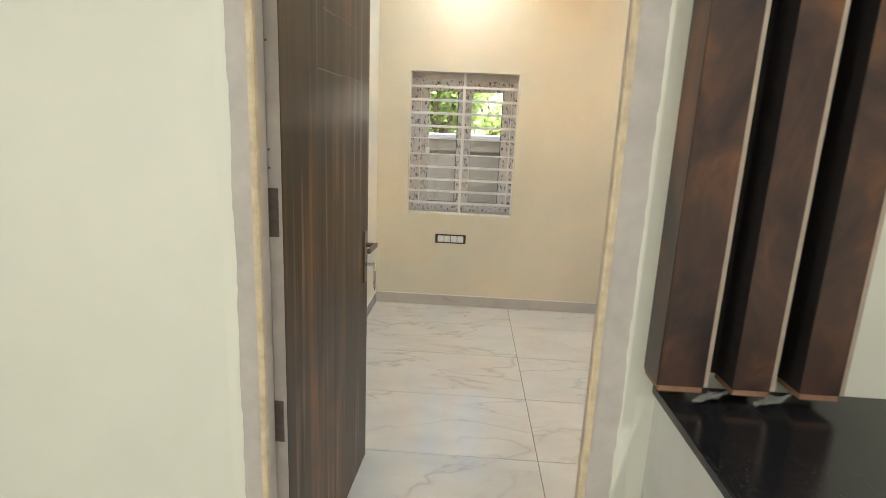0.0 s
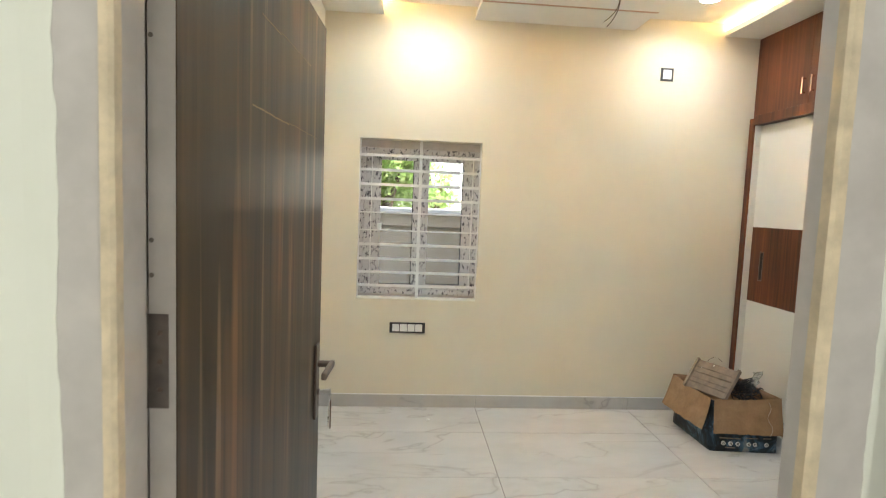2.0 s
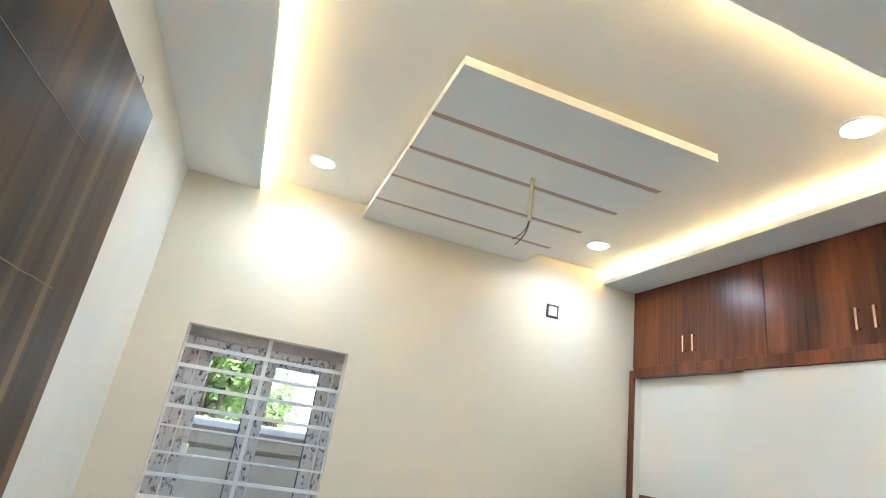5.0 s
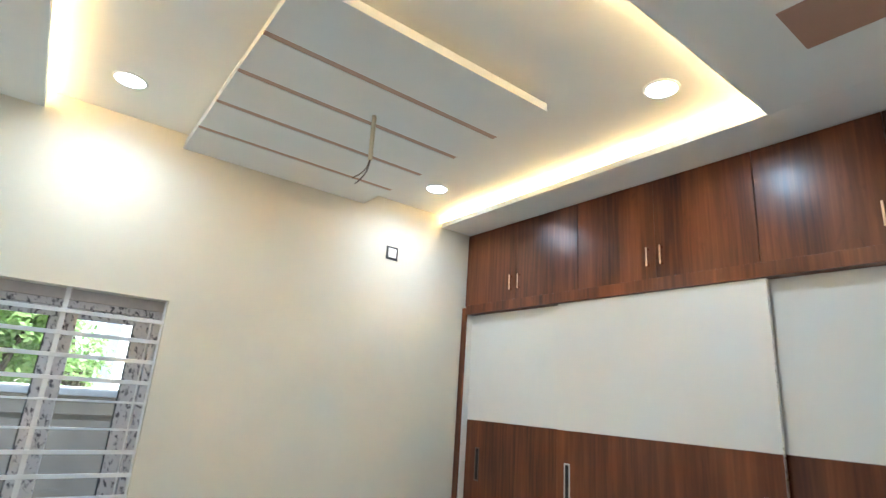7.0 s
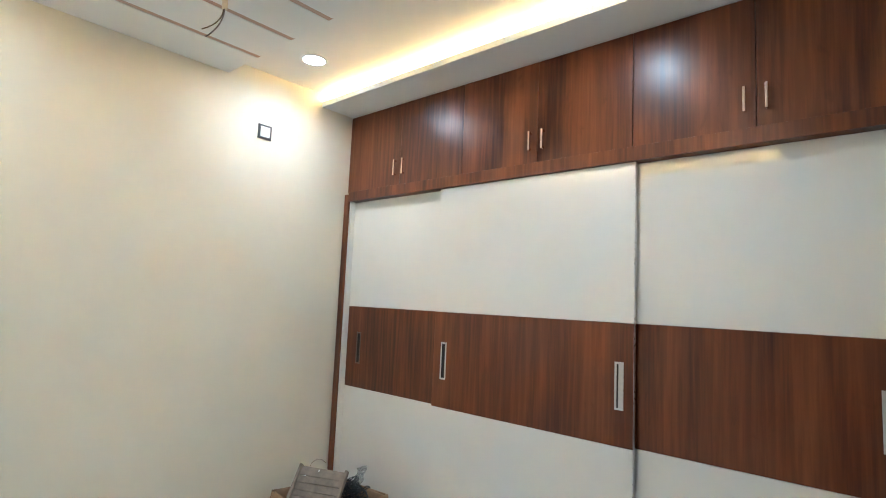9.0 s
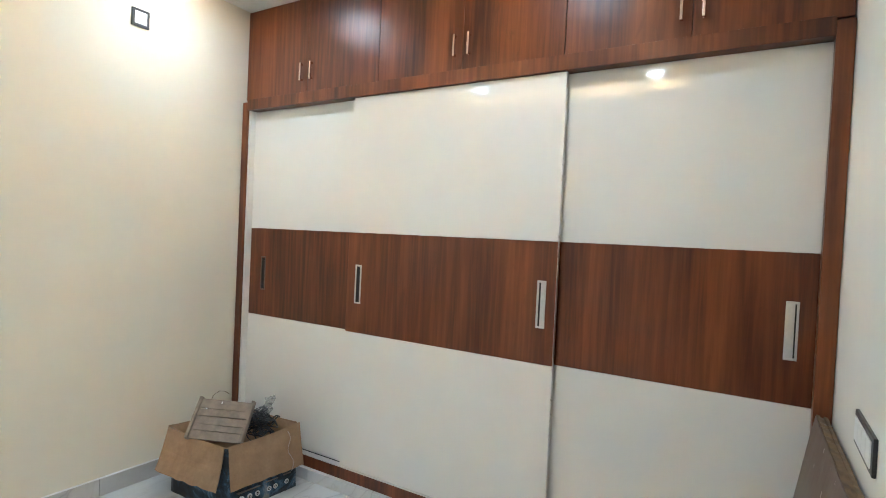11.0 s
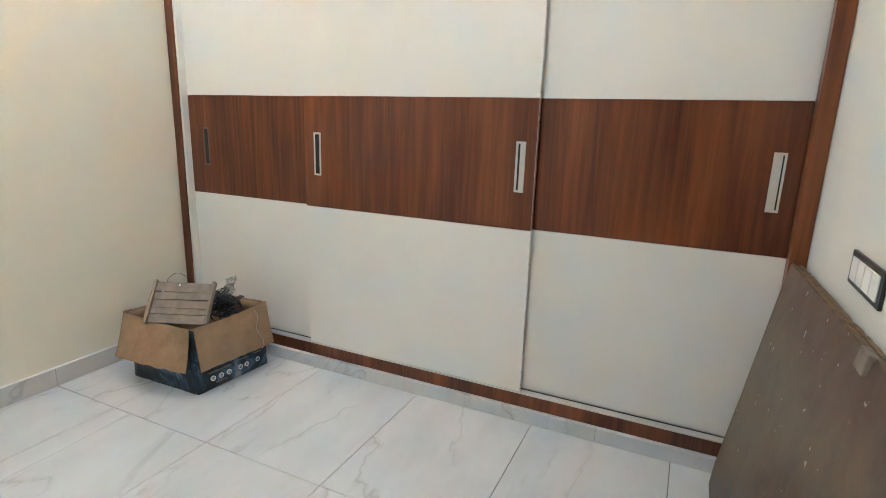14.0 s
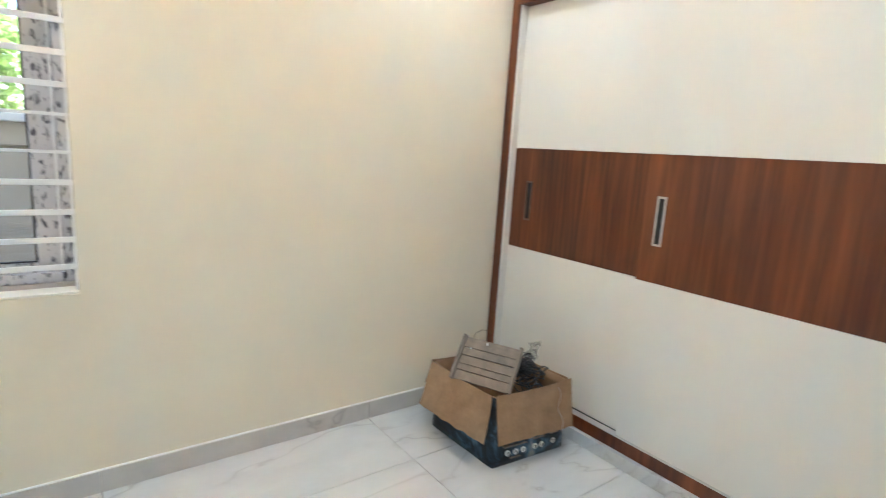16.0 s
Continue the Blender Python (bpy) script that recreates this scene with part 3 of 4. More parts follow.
def door_leaf():
    """Opened into the room, hinged at its near edge."""
    L, T, H = 0.905, 0.036, 2.0
    th = thing("door", (-0.4695, 1.5325, 0.008), "dark brown wood-grain laminate door standing open", "door", rz=LEAFTURN)
    part("leaf", box(0, L, 0, T, 0, H, 0.0015), DOORLAM, th, local=True)
    part("edge_band", box(-0.0016, -0.0002, 0.001, T - 0.001, 0, H), PRIMER, th, "lilac-grey primed door edge", local=True)
    for z in (0.64, 1.225, 1.85):
        hinge = part("hinge", box(-0.004, -0.0018, 0.009, T - 0.001, z, z + 0.125, 0.0006), STEELDARK, th, "dull steel butt hinge", local=True)
        part("knuckle", rod((-0.006, T + 0.003, z), (-0.006, T + 0.003, z + 0.125), 0.005, sides=12), STEELDARK, hinge, local=True)
        for dz in (0.025, 0.062, 0.10):
            part("screw", rod((-0.004, 0.02, z + dz), (-0.0055, 0.02, z + dz), 0.004, 0.003, 10), BRONZE, hinge, local=True)
    for side in (-1, 1):
        f = 0.0 if side < 0 else T
        n = -1 if side < 0 else 1
        ys = sorted((f, f + n * 0.007))
        plate = part("handle_plate", box(L - 0.075, L - 0.033, *ys, 0.862, 1.085, 0.002), BRONZE, th, "antique bronze back plate", local=True)
        x = L - 0.054
        part("spindle", rod((x, f + n * 0.006, 1.025), (x, f + n * 0.048, 1.025), 0.010, sides=16), BRONZE, plate, local=True, smooth=False)
        yl = sorted((f + n * 0.040, f + n * 0.054))
        part("lever", box(x - 0.12, x + 0.012, *yl, 1.015, 1.035, 0.004), BRONZE, plate, local=True)
        part("keyhole", rod((x, f + n * 0.006, 0.94), (x, f + n * 0.012, 0.94), 0.009, sides=14), STEELDARK, plate, local=True)
    for z in (1.40, 1.445, 1.70):
        part("screw_hole", rod((-0.0022, 0.031, z), (-0.0018, 0.031, z), 0.0032, sides=10), STEELDARK, th, local=True)
    part("lock_face", box(L, L + 0.0015, 0.008, T - 0.008, 0.88, 1.07), CHROME, th, local=True)
    for x0, x1, z, w in ((0.28, 0.52, 1.669, 0.0032), (0.52, 0.80, 1.673, 0.0014), (0.33, 0.45, 1.842, 0.0020), (0.45, 0.72, 1.847, 0.0010)):
        bm = box(x0, x1, -0.0005, 0.0004, z - w / 2, z + w / 2)
        bmesh.ops.subdivide_edges(bm, edges=[e for e in bm.edges if abs(e.verts[0].co.x - e.verts[1].co.x) > 0.05], cuts=16)
        for v in bm.verts:
            v.co.z += 0.0016 * noise.noise(Vector((v.co.x * 25, z * 9, 0)))
        part("scratch", bm, SEAM, th, "faint pale scratch line", local=True)
    return th


leaf = door_leaf()


def key_bunch():
    x, y, z = -0.385, 2.385, 0.948
    th = thing("keys", (x, y, z - 0.1), "small bunch of steel keys hanging in the lock", "keys")
    part("bow", rod((x - 0.036, y - 0.002, z), (x + 0.004, y, z), 0.005, 0.009, 12), CHROME, th)
    part("ring", tube([(x, y + 0.014 * math.sin(k * math.pi / 8), z - 0.014 + 0.014 * math.cos(k * math.pi / 8)) for k in range(17)], 0.0016), CHROME, th)
    part("key", box(x - 0.003, x + 0.001, y - 0.006, y + 0.004, z - 0.105, z - 0.026, 0.001), CHROME, th)
    part("key", box(x + 0.002, x + 0.005, y + 0.001, y + 0.011, z - 0.115, z - 0.030, 0.001), BRONZE, th)


key_bunch()


# ---------------------------------------------------------------- wardrobe
def wardrobe():
    X = 2.424
    th = thing("wardrobe", (2.68, 3.13, 0), "fitted wardrobe with three white and walnut sliding doors", "wardrobe")
    part("side_panel", box(2.372, RIGHT, 4.649, BACK - 0.002, 0.085, 2.245, 0.0015), WALNUT, th, "walnut laminate end post")
    part("side_panel", box(2.372, RIGHT, FRONT + 0.002, 1.612, 0.085, 2.245, 0.0015), WALNUT, th, "walnut laminate end post")
    part("jamb_strip", box(2.384, 2.45, 4.633, 4.6485, 0.135, 2.192, 0.001), GLOSS, th, "white filler strip")
    part("jamb_strip", box(2.45, 2.47, 1.6125, 1.64, 0.135, 2.192, 0.001), WALNUT, th)
    part("top_rail", box(2.368, RIGHT, 1.6125, 4.6485, 2.192, 2.2595, 0.001), WALNUT, th)
    part("plinth", box(2.372, 2.45, 1.6125, 4.6485, 0.066, 0.128, 0.0015), WALNUT, th)
    part("bottom_track", box(2.385, 2.47, 1.614, 4.63, 0.1285, 0.1325), ALU, th)
    # shadow gap below the doors, laid on the track as a black strip
    part("track_slot", box(2.414, 2.4235, 1.616, 4.628, 0.1326, 0.1332), VOIDSHADE, th, "black strip painted for the shade under the doors")
    part("track_lip", box(2.374, 2.3835, 1.614, 4.63, 0.1285, 0.1335), ALU, th, "thin aluminium track lip")
    part("back_panel", box(RIGHT - 0.02, RIGHT - 0.004, 1.6125, 4.6485, 0.13, 2.19), WALNUT, th)
    part("floor_panel", box(2.47, RIGHT - 0.02, 1.6125, 4.6485, 0.10, 0.127), WALNUT, th)

    def slider(y0, y1, x, pulls):
        d = new("sliding_door")
        d.parent = th
        d.matrix_basis = Matrix.Translation((0, 0, 0))
        z0, b0, b1, z1 = 0.1345, 0.892, 1.444, 2.190
        part("upper_panel", box(x, x + 0.022, y0, y1, b1 + 0.0008, z1, 0.001), GLOSS, d, "glossy white upper panel")
        part("band", box(x, x + 0.022, y0, y1, b0 + 0.0008, b1 - 0.0008, 0.001), WALNUT, d, "walnut laminate band")
        part("lower_panel", box(x, x + 0.022, y0, y1, z0, b0 - 0.0008, 0.001), GLOSS, d, "glossy white lower panel")
        part("edge_strip", box(x + 0.001, x + 0.021, y0 - 0.002, y0 - 0.0002, z0, z1), CHROME, d, "thin grey edge strip")
        for yc in pulls:
            h = new("pull")
            h.parent = d
            w, za, zb, t = 0.021, 1.054, 1.268, 0.0065
            for q in (box(x - 0.004, x + 0.002, yc - w, yc - w + t, za, zb, 0.001), box(x - 0.004, x + 0.002, yc + w - t, yc + w, za, zb, 0.001),
                      box(x - 0.004, x + 0.002, yc - w + t, yc + w - t, za, za + t, 0.001), box(x - 0.004, x + 0.002, yc - w + t, yc + w - t, zb - t, zb, 0.001)):
                part_deep(q, h)
            # extent of the black patch that paints each recess's shade
            s0, s1 = {3.686: (-0.011, 0.012), 2.625: (0.003, 0.011), 1.686: (-0.013, -0.008)}.get(yc, (-0.012, 0.012))
            part_deep(box(x - 0.0022, x - 0.0008, yc + s0, yc + s1, za + t + 0.003, zb - t - 0.003), h, "slot")
            part_deep(box(x - 0.0010, x + 0.0005, yc - w + t, yc + w - t, za + t, zb - t), h, "cup")

    def part_deep(q, h, dark=False):
        tmp.append((q, h, dark))

    tmp = []
    slider(3.70, 4.6325, X, (4.505,))
    slider(2.560, 3.765, 2.384, (3.686, 2.625))
    slider(1.6125, 2.64, X, (1.686,))
    return th, tmp


WARD, LATE = wardrobe()


def pull_meshes():
    """Each recessed pull: one bright frame and one flat black patch for the slot's shade."""
    by = {}
    for q, h, dark in LATE:
        by.setdefault(h, []).append((q, dark))
    for h, items in by.items():
        ring, slot, cup = bmesh.new(), None, None
        for q, dark in items:
            me = bpy.data.meshes.new("tmp")
            q.to_mesh(me)
            q.free()
            if dark:
                bm = bmesh.new()
                bm.from_mesh(me)
                slot, cup = (bm, cup) if dark == "slot" else (slot, bm)
            else:
                ring.from_mesh(me)
            bpy.data.meshes.remove(me)
        door = h.parent
        bpy.data.objects.remove(h)
        dull = ring.verts and max(v.co.y for v in ring.verts) > 4.4
        ob = part("pull", ring, BRONZE if dull else ALU, door, "recessed antique bronze pull" if dull else "recessed satin aluminium pull")
        if not dull:
            part("cup", cup, ALU, ob, local=False)
        part("slot", slot, VOIDSHADE, ob, "flat black patch for the shaded finger slot")


pull_meshes()


def loft_cabinet(y0, y1):
    yc = (y0 + y1) / 2
    x = 2.398
    th = thing("loft_cabinet", (2.68, yc, 2.261), "walnut laminate overhead loft cabinet with two doors", "cabinet", "loft cabinets over the wardrobe")
    part("body", box(x + 0.02, RIGHT - 0.002, y0 + 0.001, y1 - 0.001, 2.2605, LOW - 0.002), WALNUT, th)
    for a, b, s in ((y0, yc, -1), (yc, y1, 1)):
        d = part("door", box(x, x + 0.0185, a + 0.0015, b - 0.0015, 2.263, LOW - 0.006, 0.0012), WALNUT, th)
        hy = yc + s * 0.040
        bm = box(x - 0.026, x - 0.016, hy - 0.006, hy + 0.006, 2.332, 2.440, 0.003)
        box(x - 0.018, x + 0.0005, hy - 0.005, hy + 0.005, 2.336, 2.346, 0.001, bm)
        box(x - 0.018, x + 0.0005, hy - 0.005, hy + 0.005, 2.426, 2.436, 0.001, bm)
        part("handle", bm, COPPER, d, "rose metal bar handle")


for y0, y1 in ((3.62, BACK - 0.003), (2.58, 3.619), (FRONT + 0.003, 2.579)):
    loft_cabinet(y0, y1)


# ---------------------------------------------------------------- electrical plates
def switch_plate(at, w, h, modules, normal_rz, label, glyph=False):
    th = thing("switch_plate", at, label, "switch plate", rz=normal_rz)
    part("plate", box(-w / 2, w / 2, -0.009, -0.0005, 0, h, 0.002), BLACKP, th, "black surround", local=True)
    m = min(w * 0.86 / modules, h * 0.74)
    for i in range(modules):
        xc = (i - (modules - 1) / 2) * (w * 0.86 / modules)
        part("module", box(xc - m * 0.46, xc + m * 0.46, -0.012, -0.0085, h * 0.15, h * 0.85, 0.0015), WHITEP, th, "white switch module", local=True)


switch_plate((-0.135, BACK, 0.562), 0.262, 0.078, 4, 0, "black switch plate with four white modules on cream wall")
switch_plate((1.705, BACK, 2.487), 0.094, 0.094, 1, 0, "single black-framed white socket high on wall")
switch_plate((1.705, FRONT, 0.968), 0.262, 0.085, 4, 180, "black switch plate with white modules on white wall")


def conduit():
    x, y = 0.89, 3.605
    th = thing("hanging_conduit", (x, y, 2.835), "cream conduit stub with a loose wire hanging from ceiling panel", "cable")
    part("pipe", rod((x + 0.004, y, 2.608), (x, y, 2.8345), 0.0105, sides=14), PVC, th, smooth=True)
    pts = [(x + 0.004 - 0.062 * (k / 12) ** 1.9, y, 2.615 - 0.145 * (k / 12) ** 0.9) for k in range(13)]
    part("wire", tube(pts, 0.0026), STEELDARK, th, "thin dark wire")
    pts = [(x + 0.002 - 0.075 * (k / 12) ** 2.2, y + 0.004, 2.615 - 0.120 * (k / 12)) for k in range(13)]
    part("wire", tube(pts, 0.0022), BOARDEDGE, th, "thin brown wire")


conduit()
hook = thing("wall_hook", (LEFT, 2.9, 2.45), "small bent metal hook in the off-white wall", "hook")
part("bend", tube([(LEFT - 0.002, HOOKY, HOOKZ + 0.03), (LEFT + 0.012, HOOKY, HOOKZ + 0.022), (LEFT + 0.016, HOOKY, HOOKZ), (LEFT + 0.012, HOOKY, HOOKZ - 0.022), (LEFT - 0.002, HOOKY, HOOKZ - 0.03)], 0.0018), STEELDARK, hook)
chip = thing("plaster_crumb", (0.03, 4.45, 0), "small white crumb of plaster lying on the floor", "debris")
bm = bmesh.new()
bmesh.ops.create_icosphere(bm, subdivisions=1, radius=0.013, matrix=Matrix.Translation((0.03, 4.45, 0.005)) @ Matrix.Diagonal((1.2, 0.8, 0.5, 1)))
part("crumb", bm, WHITEP, chip)


# ---------------------------------------------------------------- skirting
def skirting(x0, x1, y0, y1, name="skirting"):
    th = tagged(thing("baseboard", ((x0 + x1) / 2, (y0 + y1) / 2, 0), "", ""), "grey marble tile skirting along the wall", "baseboard", "", "structure")
    along = "x" if x1 - x0 > y1 - y0 else "y"
    lo, hi = (x0, x1) if along == "x" else (y0, y1)
    step, start = (1.18, -0.785) if along == "x" else (0.59, 1.305)
    cuts = [lo] + [start + k * step for k in range(-6, 9) if lo + 0.03 < start + k * step < hi - 0.03] + [hi]
    for a, b in zip(cuts, cuts[1:]):
        q = box(a + 0.0008, b - 0.0008, y0, y1, 0.0, 0.092, 0.002) if along == "x" else box(x0, x1, a + 0.0008, b - 0.0008, 0.0, 0.092, 0.002)
        part("tile", q, SKIRT, th)
    edge = box(lo, hi, y0 + 0.001, y1, 0.0925, 0.0975, 0.001) if along == "x" else box(x0, x1 - 0.001, lo, hi, 0.0925, 0.0975, 0.001)
    part("top_edge", edge, GRILLE, th, "pale filler line on the skirting")


skirting(LEFT, 2.372, BACK - 0.011, BACK)
skirting(LEFT, LEFT + 0.011, FRONT, BACK - 0.011)
skirting(DX1 + 0.002, 2.36, FRONT, FRONT + 0.011)
skirting(LEFT + 0.011, DX0 - 0.002, FRONT, FRONT + 0.011)
th = tagged(thing("baseboard", (2.365, 3.1, 0), "", ""), "pale marble skirting under the wardrobe plinth", "baseboard", "", "structure")
for a in np.arange(1.612, 4.66, 0.59):
    part("tile", box(2.351, 2.376, a, min(a + 0.589, 4.688), 0, 0.065, 0.0015), TILE, th)


# ---------------------------------------------------------------- carton
def carton():
    """A sagging open carton: rounded printed body, brown lining, four flaps folded outward."""
    th = thing("carton", (1.835, 4.015, 0.0), "open cardboard carton with flaps folded out, full of scrap", "box", rz=-5.35)
    foot = [(0.0, -0.006), (0.438, 0.0), (0.388, 0.452), (-0.050, 0.452)]
    rim = [(0.020, 0.034, 0.322), (0.405, -0.022, 0.368), (0.372, 0.462, 0.372), (-0.060, 0.458, 0.352)]

    def ring(f, inset, n=14):
        """One closed loop round the body at the share f of its height, its corners rounded."""
        pts = [Vector((a[0] + (b[0] - a[0]) * f, a[1] + (b[1] - a[1]) * f, b[2] * f)) for a, b in zip(foot, rim)]
        mid = sum(pts, Vector()) / 4
        out = []
        for k in range(4):
            p, q, r0 = pts[k], pts[(k + 1) % 4], 0.10
            for i in range(n):
                u = i / n
                c = p.lerp(q, u)
                near = min(u, 1 - u)
                pull = 0.16 * max(0.0, r0 - near) ** 2 / r0
                c = c.lerp(mid, pull * 0.9)
                away = (c - mid)
                away.z = 0
                away.normalize()
                belly = 0.010 * math.sin(math.pi * min(1, f * 1.6)) * math.sin(math.pi * u)
                c += away * (belly - inset)
                c += 0.0035 * Vector((noise.noise(c * 11), noise.noise(c * 11 + Vector((4, 1, 0))), 0.6 * noise.noise(c * 14) * f))
                c.z -= 0.010 * f * math.sin(math.pi * u)
                out.append(c)
        return out

    def shell(inset, thick, f0, f1, rows):
        bm = bmesh.new()
        loops = [[bm.verts.new(p) for p in ring(f0 + (f1 - f0) * k / rows, inset)] for k in range(rows + 1)]
        loops += [[bm.verts.new(p) for p in ring(f1 - (f1 - f0) * k / rows, inset + thick)] for k in range(rows + 1)]
        loops.append(loops[0])
        for a, b in zip(loops, loops[1:]):
            for k in range(len(a)):
                bm.faces.new((a[k], a[(k + 1) % len(a)], b[(k + 1) % len(a)], b[k]))
        return bm

    part("body", shell(0.0, 0.003, 0.0, 0.985, 10), PRINT, th, "dark blue printed cardboard body", local=True, smooth=True)
    part("lining", shell(0.0032, 0.002, 0.01, 1.0, 8), CARD, th, "plain brown inner face", local=True, smooth=True)
    bm = bmesh.new()
    bm.faces.new([bm.verts.new((p.x, p.y, 0.006)) for p in ring(0.0, 0.007)])
    bmesh.ops.solidify(bm, geom=bm.faces[:], thickness=0.004)
    part("bottom", bm, CARD, th, local=True)

    def flap(a, b, c, d, seed, bow):
        """A folded-down flap from the fold a-b to the free edge d-c, with a worn lower edge."""
        a, b, c, d = (Vector(p) for p in (a, b, c, d))
        n = (b - a).cross(d - a).normalized()
        bm = bmesh.new()
        nu, nv = 24, 8
        faces = []
        for off in (0.0, 0.0045):
            grid = []
            for k in range(nv + 1):
                v = k / nv
                row = []
                for i in range(nu + 1):
                    u = i / nu
                    p = a.lerp(b, u).lerp(d.lerp(c, u), v)
                    p += n * (off + bow * math.sin(math.pi * v) + 0.004 * noise.noise(Vector((u * 4, v * 3, seed))))
                    p.z += 0.007 * v * noise.noise(Vector((u * 9, seed, 2))) + 0.003 * v * noise.noise(Vector((u * 33, seed, 6)))
                    p.z -= 0.010 * (1 - v) * math.sin(math.pi * u)
                    row.append(bm.verts.new(p))
                grid.append(row)
            faces.append(grid)
        lo, hi = faces
        for g in faces:
            for k in range(nv):
                for i in range(nu):
                    bm.faces.new((g[k][i], g[k][i + 1], g[k + 1][i + 1], g[k + 1][i]))
        for i in range(nu):
            bm.faces.new((lo[0][i], lo[0][i + 1], hi[0][i + 1], hi[0][i]))
            bm.faces.new((lo[nv][i], lo[nv][i + 1], hi[nv][i + 1], hi[nv][i]))
        for k in range(nv):
            bm.faces.new((lo[k][0], lo[k + 1][0], hi[k + 1][0], hi[k][0]))
            bm.faces.new((lo[k][nu], lo[k + 1][nu], hi[k + 1][nu], hi[k][nu]))
        part("flap", bm, CARD, th, "brown cardboard flap folded down", smooth=False)

    flap((1.806, 4.472, 0.355), (1.848, 4.062, 0.330), (1.768, 4.006, 0.140), (1.726, 4.452, 0.150), 1.3, 0.006)
    flap((1.866, 4.048, 0.330), (2.240, 3.940, 0.380), (2.256, 3.910, 0.142), (1.830, 3.972, 0.132), 5.1, 0.004)
    flap((2.244, 3.962, 0.374), (2.250, 4.430, 0.375), (2.300, 4.40, 0.190), (2.292, 4.00, 0.185), 8.2, 0.004)
    flap((2.235, 4.446, 0.375), (1.815, 4.484, 0.356), (1.84, 4.57, 0.20), (2.21, 4.54, 0.215), 2.7, 0.004)
    # pale printing along the lower front
    for x0, x1, zz in ((0.06, 0.19, 0.088), (0.225, 0.30, 0.094), (0.10, 0.16, 0.026), (0.335, 0.385, 0.096)):
        part("print_bar", box(x0, x1, -0.0125, 0.001, zz, zz + 0.005), OLDWOOD, th, "pale printed line", local=True)
    for x in (0.085, 0.13, 0.175, 0.245, 0.285, 0.36):
        y = -0.010 * math.sin(math.pi * x / 0.43) - 0.005
        mark = part("print_mark", rod((x, 0.004, 0.056), (x, y, 0.056), 0.0135, sides=18), WHITEP, th, "pale printed ring", local=True)
        part("ring_centre", rod((x, y, 0.056), (x, y - 0.0008, 0.056), 0.0075, sides=14), CABLE, mark, local=True)
        part("ring_glyph", box(x - 0.0025, x + 0.0025, y - 0.0016, y - 0.0008, 0.052, 0.060), WHITEP, mark, local=True)


carton()


def louvre():
    """A weathered slatted panel leaning in the carton."""
    ob = thing("wooden_louvre", (1.86, 4.16, 0.36), "weathered grey slatted wooden panel lying in the carton", "wood panel")
    a, b, c = Vector((1.822, 4.325, 0.350)), Vector((1.957, 4.045, 0.346)), Vector((1.926, 4.369, 0.490))
    u = (b - a).normalized()
    n = u.cross(c - a).normalized()
    v = n.cross(u)
    m = Matrix((u, v, n)).transposed().to_4x4()
    m.translation = a - v * 0.032
    ob.matrix_basis = m
    w, h = (b - a).length, 0.222
    rnd = random.Random(4)
    edge = 0.003
    for k, d in enumerate((0.048, 0.033, 0.044, 0.040, 0.054)):
        lift = rnd.uniform(-0.002, 0.003)
        bm = box(0.016, w - 0.016, edge, edge + d - 0.0025, -0.004 + lift, 0.008 + lift, 0.0015)
        bmesh.ops.rotate(bm, verts=bm.verts, cent=(w / 2, edge, 0), matrix=Matrix.Rotation(rnd.uniform(-0.012, 0.012), 3, "Z"))
        part("slat", bm, OLDWOOD, ob, local=True)
        edge += d
    for x in (0.0, w - 0.017):
        part("stile", box(x, x + 0.017, 0, h + 0.006, -0.007, 0.024, 0.003), OLDWOOD, ob, local=True)
    for x, y in ((0.055, 0.165), (0.13, 0.205)):
        bm = bmesh.new()
        bmesh.ops.create_icosphere(bm, subdivisions=1, radius=0.005, matrix=Matrix.Translation((x, y, 0.0095)) @ Matrix.Diagonal((1.0, 1.5, 0.3, 1)))
        part("paint_spot", bm, WHITEP, ob, "splash of white paint", local=True)


louvre()


def cable_tangle():
    th = thing("cable_tangle", (2.12, 4.13, 0.3), "tangle of black cables heaped in the carton", "cables")
    rnd = random.Random(5)
    for _ in range(30):
        pts = []
        a0, r0 = rnd.uniform(0, 6.28), rnd.uniform(0.03, 0.08)
        cx, cy, cz = 2.125 + rnd.uniform(-0.045, 0.04), 4.13 + rnd.uniform(-0.07, 0.09), 0.365 + rnd.uniform(-0.05, 0.045)
        tx, ty = rnd.uniform(-0.5, 0.5), rnd.uniform(-0.5, 0.5)
        for k in range(22):
            a = a0 + k * 0.33
            dx, dy = r0 * math.cos(a), r0 * math.sin(a)
            pts.append((cx + dx, cy + dy, cz + tx * dx + ty * dy + 0.008 * math.sin(3 * a)))
        part("cable", tube(pts, 0.0035), CABLE, th)


cable_tangle()


